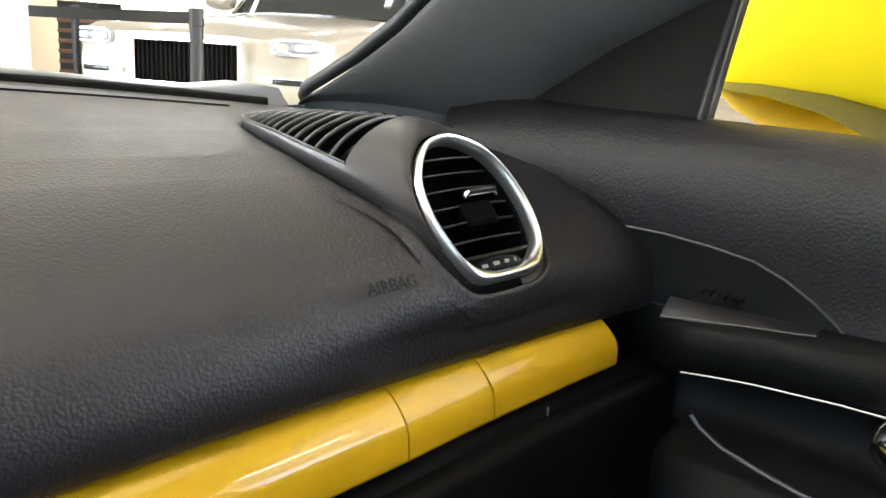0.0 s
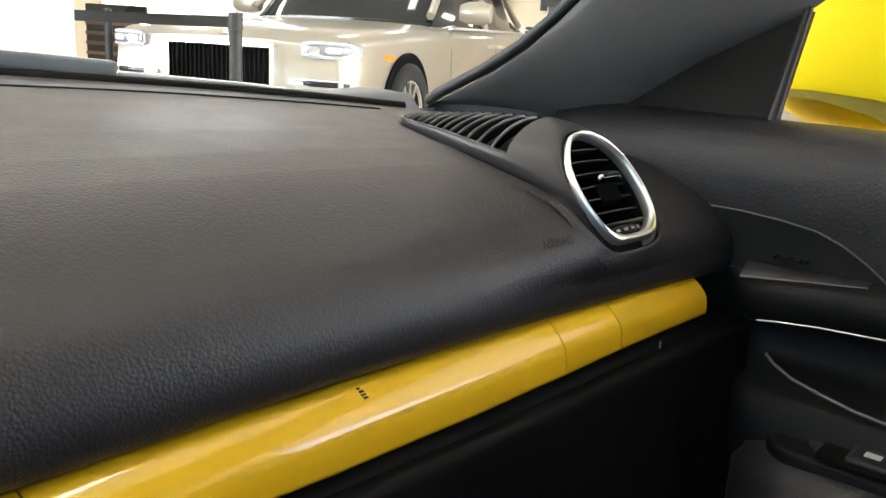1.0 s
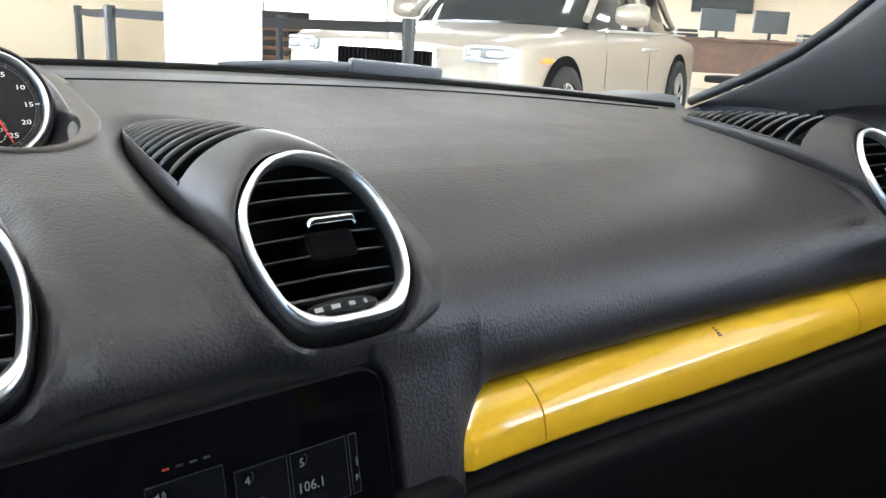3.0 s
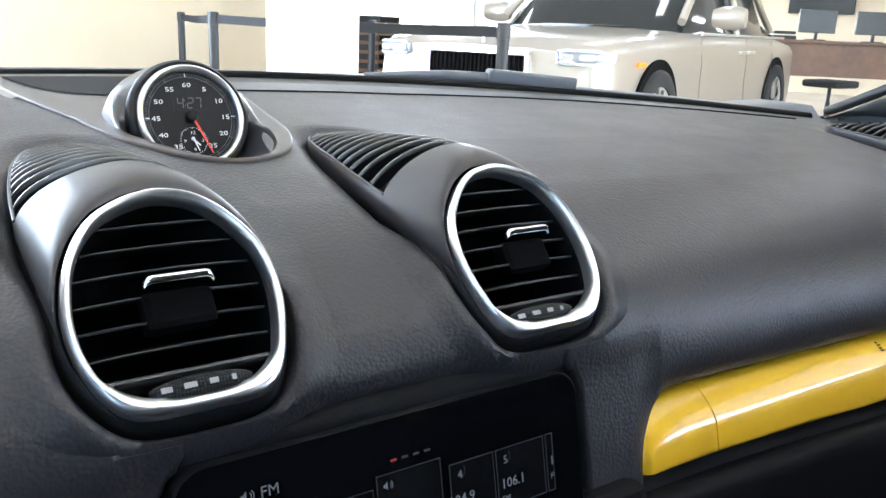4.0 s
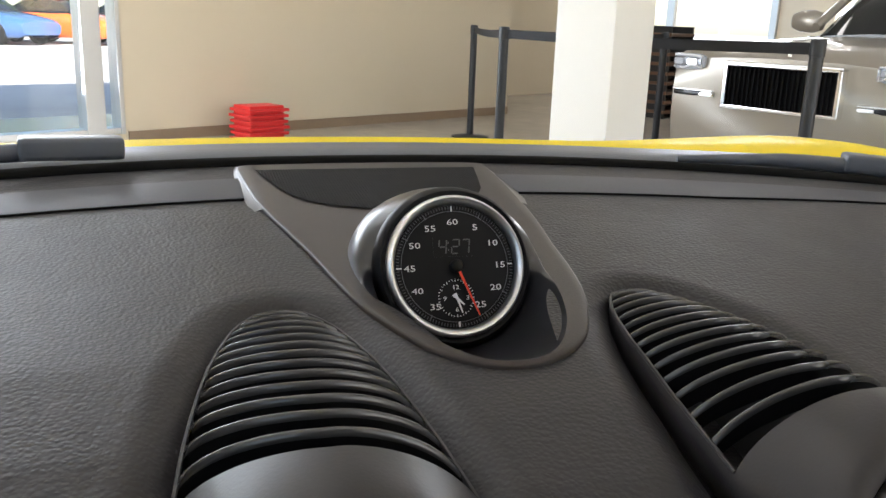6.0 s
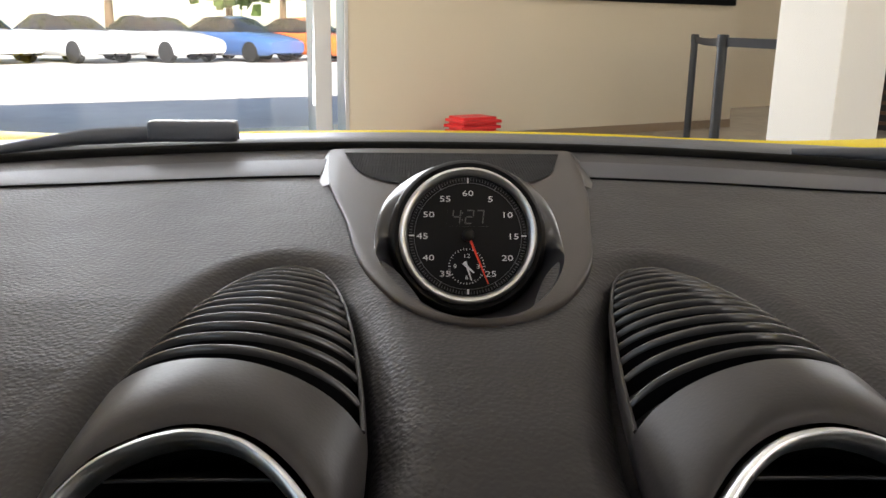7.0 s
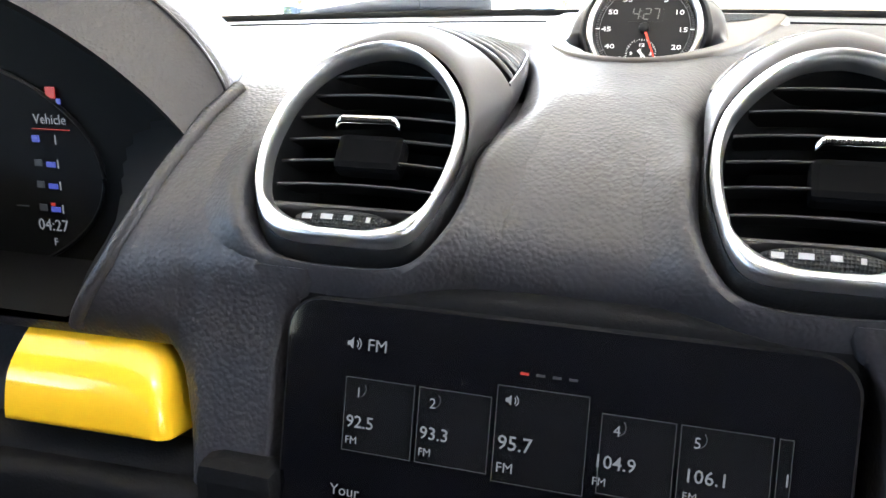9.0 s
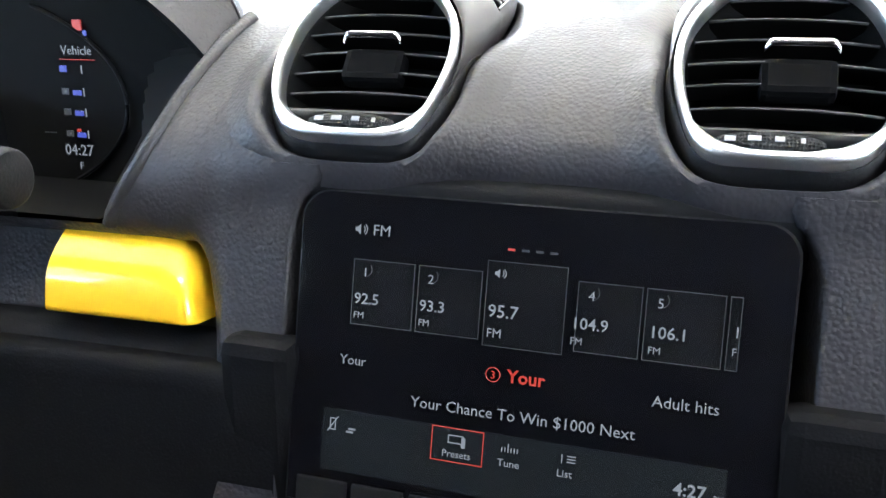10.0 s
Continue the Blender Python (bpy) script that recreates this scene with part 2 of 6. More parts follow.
def text_ob(name, body, size, m, material, parent, align="LEFT", depth=0.0001, bold=0.0):
    c = bpy.data.curves.new(name, "FONT")
    c.body, c.size, c.align_x, c.align_y, c.extrude, c.offset = body, size, align, "BOTTOM_BASELINE", depth, bold
    c.resolution_u = 2
    tmp = bpy.data.objects.new("tmp", c)
    scene.collection.objects.link(tmp)
    me = bpy.data.meshes.new_from_object(tmp.evaluated_get(bpy.context.evaluated_depsgraph_get()))
    bpy.data.objects.remove(tmp)
    me.materials.clear()
    me.materials.append(material)
    ob = new(name, me)
    ob.parent = parent
    ob.matrix_basis = m
    return ob


def lerp_table(tab, x):
    return float(np.interp(x, [a for a, _ in tab], [b for _, b in tab]))


def smooth_closed(pts, n):
    """n points of a closed Catmull-Rom curve through pts."""
    out, k = [], len(pts)
    for i in range(n):
        s = i * k / n
        j, t = int(s), s - int(s)
        a, b, c, d = (np.array(pts[(j + o) % k]) for o in (-1, 0, 1, 2))
        out.append(0.5 * ((2 * b) + (c - a) * t + (2 * a - 5 * b + 4 * c - d) * t * t + (3 * b - a - 3 * c + d) * t ** 3))
    return out


# ---- dashboard ----
def face_off(x):
    """How far the dash front comes back towards the seats off the middle."""
    return -0.13 * x * x


def back_y(x):
    """The windscreen's foot."""
    return 0.205 - 0.58 * x * x


TOP_Z = [(-0.30, 0.905), (-0.20, 0.916), (-0.165, 0.920), (-0.135, 0.928), (-0.10, 0.934), (-0.05, 0.940), (0.0, 0.944), (0.1, 0.9520), (0.2, 0.9585)]


def dash_z(x, y):
    return lerp_table(TOP_Z, y - face_off(x)) - 0.035 * x * x


FRONT = [(-0.135, 0.928), (-0.152, 0.923), (-0.168, 0.9165), (-0.182, 0.9085), (-0.195, 0.899), (-0.206, 0.8875), (-0.2135, 0.876), (-0.2175, 0.866),
         (-0.2192, 0.857), (-0.2188, 0.849), (-0.2168, 0.8435), (-0.2125, 0.8405), (-0.206, 0.8395), (-0.198, 0.838), (-0.200, 0.82), (-0.205, 0.80), (-0.212, 0.76)]


def finer(pts):
    """The profile with a point added between each two."""
    out = [pts[0]]
    for a, b in zip(pts, pts[1:]):
        out += [((a[0] + b[0]) / 2, (a[1] + b[1]) / 2), b]
    return out


def front_y(z):
    """How far the pad's front reaches at a height, in the middle."""
    return lerp_table(sorted((zz, yy) for yy, zz in FRONT[:10]), z)

dash = thing("dashboard", "black leather-covered dashboard with yellow lacquered trim below its brow", "dashboard")


def brow_swell(x, z):
    """How far the brow bulges towards the seats round the vents."""
    swell = sum(1.2 * math.exp(-((x - c) / 0.058) ** 2) for c in (-0.073, 0.073))
    outer = 2.3 * math.exp(-((x - 0.530) / 0.072) ** 2)
    return 0.0075 * (swell * max(0.0, 1 - ((z - 0.8930) / 0.0290) ** 2) + outer * max(0.0, 1 - ((z - 0.8960) / 0.0340) ** 2))


def tuck(x, z):
    """How far the pad draws back over the screen and the centre stack."""
    w = max(0.0, min(1.0, (x + 0.135) / 0.030)) * max(0.0, min(1.0, (0.140 - x) / 0.030))
    return 0.0105 * w * max(0.0, min(1.0, (0.889 - z) / 0.022)) ** 2


PROFILE = sorted([(z, y) for y, z in TOP_Z if y > -0.13] + [(z, y) for y, z in FRONT[:9]])


def pad_y(x, z):
    """Where the pad's skin lies at a height, brow included."""
    zz = z + 0.035 * x * x * max(0.0, min(1.0, (z - 0.845) / 0.075))
    return lerp_table(PROFILE, zz) + face_off(x) - (brow_swell(x, zz) if zz < 0.93 else 0.0) + tuck(x, zz)


# ventilation pods: depth, top, half width, foot and lean of the arches behind the vents
POD = [(0.0420, 0.0397, 0.0378, 0.0142, 0.03), (0.0580, 0.0395, 0.0355, 0.0177, 0.43), (0.0760, 0.0388, 0.0327, 0.0202, 0.69), (0.0950, 0.0375, 0.0299, 0.0225, 0.68), (0.1150, 0.0358, 0.0268, 0.0240, 0.61),
       (0.1350, 0.0337, 0.0225, 0.0250, 0.47), (0.1500, 0.0319, 0.0185, 0.0256, 0.37), (0.1620, 0.0301, 0.0138, 0.0260, 0.21), (0.1700, 0.0286, 0.0085, 0.0263, 0.10), (0.1735, 0.0274, 0.0008, 0.0265, 0.0)]
VENTS = [(-0.073, -0.1955, 0.9125, 1, 0), (0.073, -0.1955, 0.9125, -1, 0), (0.5315, -0.2365, 0.9085, -1, -4)]     # centre, mirrored, turn


EGG = [(0.0010, 0.0423), (0.0110, 0.0402), (0.0193, 0.0348), (0.0262, 0.0272), (0.0312, 0.0190), (0.0336, 0.0100), (0.0341, 0.0008), (0.0330, -0.0080), (0.0308, -0.0165), (0.0278, -0.0250), (0.0235, -0.0315), (0.0175, -0.0345), (0.0085, -0.0350),
       (-0.0045, -0.0350), (-0.0160, -0.0348), (-0.0238, -0.0326), (-0.0290, -0.0275), (-0.0340, -0.0178), (-0.0364, -0.0075), (-0.0366, 0.0020), (-0.0352, 0.0110), (-0.0330, 0.0185), (-0.0285, 0.0272), (-0.0220, 0.0345), (-0.0140, 0.0390), (-0.0065, 0.0415)]
UP, OUT = Vector((0, 0.632, 0.775)), Vector((0, -0.775, 0.632))
RING = smooth_closed(EGG, 104)
MIR = [1]                       # 1: the egg's slanting side lies towards +x


def on_face(x, v, d=0.0):
    """A point of the vent's tilted face: towards its slanting side, up along it, and out of it."""
    return Vector((MIR[0] * x, 0, 0)) + UP * v + OUT * d


def span(v):
    """The egg's two edges at a height of the face."""
    xs = [a[0] + (b[0] - a[0]) * (v - a[1]) / (b[1] - a[1]) for a, b in zip(RING, RING[1:] + RING[:1]) if (a[1] - v) * (b[1] - v) <= 0 and a[1] != b[1]]
    return min(xs), max(xs)


def egg_at(a):
    """The egg's point in the direction a (radians from +x)."""
    best = min(RING, key=lambda p: abs(math.atan2(math.sin(math.atan2(p[1], p[0]) - a), math.cos(math.atan2(p[1], p[0]) - a))))
    r = math.hypot(best[0], best[1])
    return r * math.cos(a), r * math.sin(a)


def pod_point(f, a, inward=0.0):
    """A point of the pod's skin; f runs from the vent (0) to the tip (1), a over the arch."""
    yy = 0.042 + 0.1315 * f
    zt, w, zb, sl = (lerp_table([(p[0], p[c]) for p in POD], yy) for c in (1, 2, 3, 4))
    zt, w = zt - inward, max(w - inward, 0.0004)
    c, s_ = math.cos(a), math.sin(a)
    g = 1 - f
    u = w * math.copysign(abs(c) ** 1.2, c) - 0.0017 * max(s_, 0.0) * g
    z = zb + (zt - zb) * s_ ** 1.2 if s_ > 0 else zb + 0.03 * s_
    y = yy + sl * max(0.0, zt - max(z, zb)) + (0.0141 * max(0.0, -c) ** 1.5 + 0.0034 * max(0.0, c) * max(0.0, s_)) * g + 0.0116
    return Vector((MIR[0] * u, y, z))


def pad_hit(cx, cy, cz, turn, x, v):
    """How far along the face's normal the dashboard's skin lies."""
    lo, hi = -0.22, 0.06
    for _ in range(26):
        d = (lo + hi) / 2
        p = turn @ on_face(x, v, d)
        if cy + p.y > pad_y(cx + p.x, cz + p.z):
            lo = d
        else:
            hi = d
    return lo


def collar_loop(n=120):
    """The pod's foot seen square to the face, from the bottom up the slanting side and round."""
    pts = []
    for x, v in RING:
        if v < 0.002:
            r = math.hypot(x, v)
            g = 0.0018 + 0.0030 * min(1.0, (0.002 - v) / 0.02)
            pts.append((x * (1 + g / r), v * (1 + g / r)))
    low = sorted((p for p in pts), key=lambda p: math.atan2(p[0], -p[1]))
    side = [low[-1]]
    for k in range(0, 17):
        p = pod_point(k / 16, 0.0)
        side.append((MIR[0] * p.x + 0.0012, p.y * 0.632 + p.z * 0.775))
    other = []
    for k in range(16, -1, -1):
        p = pod_point(k / 16, math.pi)
        other.append((MIR[0] * p.x - 0.0012, p.y * 0.632 + p.z * 0.775 - 0.0089 * (1 - k / 16)))
    line = [low[len(low) // 2 + k] for k in range(len(low) - len(low) // 2 - 1)] + side + other + low[:len(low) // 2]
    acc = [0.0]
    for a, b in zip(line, line[1:] + line[:1]):
        acc.append(acc[-1] + math.hypot(b[0] - a[0], b[1] - a[1]))
    xs, vs = [p[0] for p in line] + [line[0][0]], [p[1] for p in line] + [line[0][1]]
    even = [(float(np.interp(acc[-1] * k / n, acc, xs)), float(np.interp(acc[-1] * k / n, acc, vs))) for k in range(n)]
    for _ in range(3):
        even = [tuple(0.25 * even[k - 1][c] + 0.5 * even[k][c] + 0.25 * even[(k + 1) % n][c] for c in (0, 1)) for k in range(n)]
    return even


LIP_LOW = [(0.0215, -0.0008), (0.0160, 0.0002), (0.0112, 0.0015), (0.0080, 0.0029), (0.0050, 0.0035), (0.0026, 0.0022), (0.0010, -0.0010), (0.0, -0.0100)]
LIP_SIDE = [(0.0260, -0.0007), (0.0190, 0.0001), (0.0130, -0.0003), (0.0088, -0.0020), (0.0055, -0.0042), (0.0030, -0.0058), (0.0010, -0.0075), (-0.0010, -0.0140)]


def lip_at(loop, x, v):
    """Signed distance from the pod's foot, and where along the height of the face its nearest point lies."""
    a = np.array(loop)
    b = np.roll(a, -1, axis=0)
    ab, p = b - a, np.array((x, v))
    t = np.clip(((p - a) * ab).sum(1) / (ab * ab).sum(1), 0, 1)
    q = a + t[:, None] * ab
    dd = np.hypot(*(p - q).T)
    i = int(dd.argmin())
    side = (p[0] - q[i, 0]) * ab[i, 1] - (p[1] - q[i, 1]) * ab[i, 0]
    lean = abs(ab[i, 0]) / math.hypot(*ab[i])
    return math.copysign(float(dd[i]), side), float(q[i, 1]), lean


def side_share(v):
    q = max(0.0, min(1.0, (v - 0.002) / 0.044))
    return q * q * (3 - 2 * q)


LOOPS = []
for vx, vy, vz, vm, turn in VENTS:
    MIR[0] = vm
    LOOPS.append(collar_loop())


def pressed(p):
    """A point of the pad, pressed down where the vents' leather lips take over."""
    p = Vector(p)
    for (cx, cy, cz, mir, turn), loop in zip(VENTS, LOOPS):
        if abs(p.x - cx) > 0.075 or not -0.08 < p.y - cy < 0.23:
            continue
        r = Matrix.Rotation(radians(-turn), 3, "Z") @ (p - Vector((cx, cy, cz)))
        o, v, lean = lip_at(loop, mir * r.x, r.dot(UP))
        q = side_share(v)
        o /= (1 - 0.25 * q * lean) * (0.75 if turn else 1.0)
        if o < 0.0185:
            h = min(0.0, lerp_table(sorted(LIP_SIDE), o)) * q if o > 0 else -0.014 * q
            h -= 0.0022 * max(0.0, min(1.0, (0.0185 - o) / 0.005)) * q + 0.012 * max(0.0, min(1.0, (0.0035 - o) / 0.004))
            p += ((1 - q) * OUT + q * Vector((0, -0.1, 1))) * h * (0.25 if turn else 1.0)
    return p


STRUT = [(-0.2175, 0.866), (-0.2197, 0.855), (-0.2225, 0.842), (-0.2258, 0.828), (-0.2294, 0.812), (-0.2333, 0.795), (-0.2378, 0.775), (-0.2457, 0.74), (-0.257, 0.69), (-0.273, 0.62)]


def strut_share(x, z):
    """How far the pad runs on downwards as a leather strut beside the screen instead of curling under."""
    inner, o0, o1 = (0.0862, 0.118, 0.150) if x > 0 else (0.0895, 0.119, 0.140)
    inner -= 0.011 * max(0.0, min(1.0, (z - 0.846) / 0.022)) ** 2
    a = max(0.0, min(1.0, (abs(x) - inner + 0.002) / 0.008))
    a = a * a * (3 - 2 * a)
    b = max(0.0, min(1.0, (o1 - abs(x)) / (o1 - o0)))
    return a * b * b * (3 - 2 * b)


def dash_row(x):
    fo, drop = face_off(x), -0.035 * x * x
    yb, yf = back_y(x), -0.135 + fo
    row = []
    for k in range(121):
        y = yb + (yf - yb) * k / 120
        sunk = (x / 0.0425) ** 2 + ((y + 0.012) / (0.062 if y > -0.012 else 0.0570)) ** 2 < 1
        row.append(pressed((x, y, dash_z(x, y) - (0.035 if sunk else 0.0))))
    front = finer(FRONT)
    under = front[:14] + finer(STRUT)
    for (y, z), (ys, zs) in zip(front[1:], under[1:]):
        w = strut_share(x, zs)
        y, z, t = y + (ys - y) * w, z + (zs - z) * w, tuck(x, z) * (1 - w)
        row.append(pressed((x, y + fo - brow_swell(x, z) + t, z + drop * max(0, min(1, (z - 0.845) / 0.075)))))
    return row


XS = sorted({round(-0.70 + 1.40 * i / 200, 4) for i in range(201)} | {round(-0.21 + 0.0025 * i, 4) for i in range(32)} | {round(-0.125 + 0.002 * i, 4) for i in range(126)} | {round(0.475 + 0.0025 * i, 4) for i in range(46)} | {round(0.127 + 0.002 * i, 4) for i in range(18)} | {round(s * (0.074 + 0.0007 * i), 4) for i in range(32) for s in (-1, 1)})
WELL = [(0.84, -0.1790), (0.850, -0.1755), (0.858, -0.1705), (0.870, -0.1632), (0.885, -0.1565), (0.899, -0.1522), (0.911, -0.1500), (0.926, -0.1515), (0.97, -0.150)]


def cut(a, c):
    """Holes in the pad for the dial and for the instrument well."""
    x, y, z = ((p + q) / 2 for p, q in zip(a, c))
    for cx, cy, cz, mir, turn in VENTS:
        up, out = (y - cy) * 0.632 + (z - cz) * 0.775, (cy - y) * 0.775 + (z - cz) * 0.632
        if math.hypot((x - cx) / 0.0375, (up - 0.002) / 0.0410) < 1 and -0.05 < out < 0.02:
            return True
    return x < lerp_table(WELL, z) and x < lerp_table([(-0.155, -0.1495), (-0.15, -0.1510), (-0.14, -0.1550), (-0.12, -0.1640), (-0.10, -0.1720)], y) and z > 0.846 and y < -0.12


v, f = grid([dash_row(x) for x in XS], skip=cut)
mesh_ob("pad", v, f, LEATHER, dash)

# smooth strip, a reflection band given as blue colour, and seam along the windscreen, both sides of the clock's plate
def seam_y(x):
    return back_y(x) - lerp_table([(0.0, 0.076), (0.2, 0.075), (0.42, 0.046), (0.56, 0.032)], abs(x))


for side in (-1, 1):
    xs = [side * (0.0765 + (0.56 - 0.0765) * i / 24) for i in range(25)]
    rows = []
    for x in xs:
        ys_ = seam_y(x)
        yt = ys_ + lerp_table([(0.0, 0.044), (0.2, 0.041), (0.42, 0.020), (0.56, 0.012)], abs(x))
        rows.append([(x, y, dash_z(x, y) + l) for y, l in ((yt + 0.001, -0.001), (yt, 0.0007), (ys_ + 0.004, 0.0009), (ys_ + 0.001, 0.0004), (ys_, -0.002))])
    v, f = grid(rows)
    mesh_ob("reflection_strip", v, f, STRIPM, dash, "smooth strip along the windscreen, blue for the reflection on it")
    tube_ob("seam", [(x, seam_y(x) - 0.0006, dash_z(x, seam_y(x)) + 0.0003) for x in xs], 0.0008, BLACK, dash, sides=6)

STRIP = [(-0.2020, 0.9), (-0.2085, 1.0), (-0.2110, 0.995), (-0.2135, 0.960), (-0.2165, 0.890), (-0.2205, 0.780), (-0.2240, 0.660), (-0.2264, 0.550), (-0.2280, 0.420), (-0.2293, 0.220), (-0.2300, 0.080), (-0.2300, 0.030), (-0.2290, 0.0), (-0.2150, -0.04)]


TRIM_TOP = [(0.115, 0.8375), (0.36, 0.8382), (0.47, 0.8392), (0.62, 0.8425)]
TRIM_LOW = [(0.115, 0.8075), (0.175, 0.8080), (0.25, 0.8062), (0.30, 0.8045), (0.39, 0.8050), (0.468, 0.8083), (0.518, 0.8117), (0.620, 0.8172)]


def trim_piece(x0, x1, round_end=0, top=None, low=None, lean=0.0):
    """A stretch of the yellow strip; round_end -1 or 1 rounds its upper corner at that end."""
    rows = []
    n = 110 if round_end else max(24, int((x1 - x0) / 0.0025))
    for i in range(n + 1):
        x = x0 + (x1 - x0) * i / n
        zt = top or lerp_table(TRIM_TOP, x)
        zl = low or lerp_table(TRIM_LOW, x)
        d = (x - x0) if round_end < 0 else (x1 - x) if round_end > 0 else 1.0
        R = 0.030 if round_end < 0 else 0.022
        cut_ = 0.0 if d >= R else (1 - math.sqrt(max(0, 1 - ((R - d) / R) ** 2))) * 0.50
        turn = 0.0 if d >= 0.006 else (1 - math.sqrt(max(0, 1 - ((0.006 - d) / 0.006) ** 2))) * 0.005
        row = []
        for y, h in STRIP:
            hh = h * (1.0 - cut_) if h > 0 else h
            row.append((x + lean * (1 - h) * i / n, y + face_off(x) + 0.010 * max(0, x - 0.175) * (1 - h) - 0.006 * max(0, h - hh) + turn, zl + (zt - zl) * hh))
        rows.append(row)
    v, f = grid(rows)
    nu = len(STRIP)
    f += [tuple(range(nu)), tuple(n * nu + k for k in range(nu))]
    return mesh_ob("trim_panel", v, f, YELLOW, dash, "glossy yellow lacquered trim panel")


trim_piece(0.1255, 0.1743, -1)
trim_piece(0.1753, 0.4663)
trim_piece(0.4673, 0.5203)
trim_piece(0.5213, 0.6180)
trim_piece(-0.2010, -0.1375, 1, 0.8425, 0.8105, 0.004)
# small unreadable marking on the trim
for k in range(4):
    x, h = 0.3225 + 0.0003 * k, 0.92 - 0.036 * k
    y = lerp_table(sorted((b, a) for a, b in STRIP[2:11]), h) + face_off(x) + 0.010 * (x - 0.175) * (1 - h)
    z = lerp_table(TRIM_LOW, x) + (lerp_table(TRIM_TOP, x) - lerp_table(TRIM_LOW, x)) * h
    box_ob("marking", (x, y - 0.0008, z), (x + (0.0024 if k else 0.0015), y + 0.0010, z + 0.0005), POST, dash)

# lower dash and glovebox
for x0, x1, nm, lab in ((0.105, 0.655, "glovebox_lid", "dark textured glovebox lid"), (-0.62, -0.095, "knee_panel", "dark textured panel under the trim")):
    prof = [(-0.212, 0.8045), (-0.2225, 0.8030), (-0.2250, 0.7995), (-0.2262, 0.7975), (-0.2335, 0.7990), (-0.2375, 0.7975), (-0.2392, 0.7940), (-0.2395, 0.788), (-0.245, 0.73), (-0.252, 0.66), (-0.245, 0.58), (-0.20, 0.50)]
    rows = []
    for i in range(31):
        x = x0 + (x1 - x0) * i / 30
        rise = lerp_table(TRIM_LOW, x) - 0.8080
        rows.append([(x, y + face_off(x), z + rise * max(0, (z - 0.7) / 0.1)) for y, z in prof])
    v, f = grid(rows)
    mesh_ob(nm, v, f, STACKM, dash, lab)
bm = bmesh.new()
box(bm, (0.5460, -0.2768, 0.8112), (0.5466, -0.2756, 0.8160), 0.0002)
part("latch", bm, CHROME, dash, "small bright glovebox latch")

# centre stack round the screen
rows = []
for k in range(25):
    x = -0.0920 + 0.1780 * k / 24
    rows.append([(x, -0.1980, 0.8770), (x, -0.2085, 0.8735), (x, -0.2150, 0.8712), (x, -0.2172, 0.8690), (x, -0.2174, 0.8640), (x, -0.2120, 0.8500)])
v, f = grid(rows)
mesh_ob("stack_header", v, f, STACKM, dash, "dull black header over the screen")
for s, x0, x1 in ((-1, -0.117, -0.087), (1, 0.082, 0.117)):
    bm = bmesh.new()
    box(bm, (x0, -0.2425, 0.62), (x1, -0.225, 0.8120), 0.006)
    part("stack_flank", bm, STACKM, dash)

# embossed word by the side vent
word = text_ob("embossed_word", "AIRBAG", 0.0080, Matrix.Translation((0.450, -0.2440, 0.8850)) @ Matrix.Rotation(radians(-6), 4, "Z") @ Matrix.Rotation(radians(57), 4, "X"), HARD, dash, depth=0.00015)
tagged(word, "faint embossed safety word")


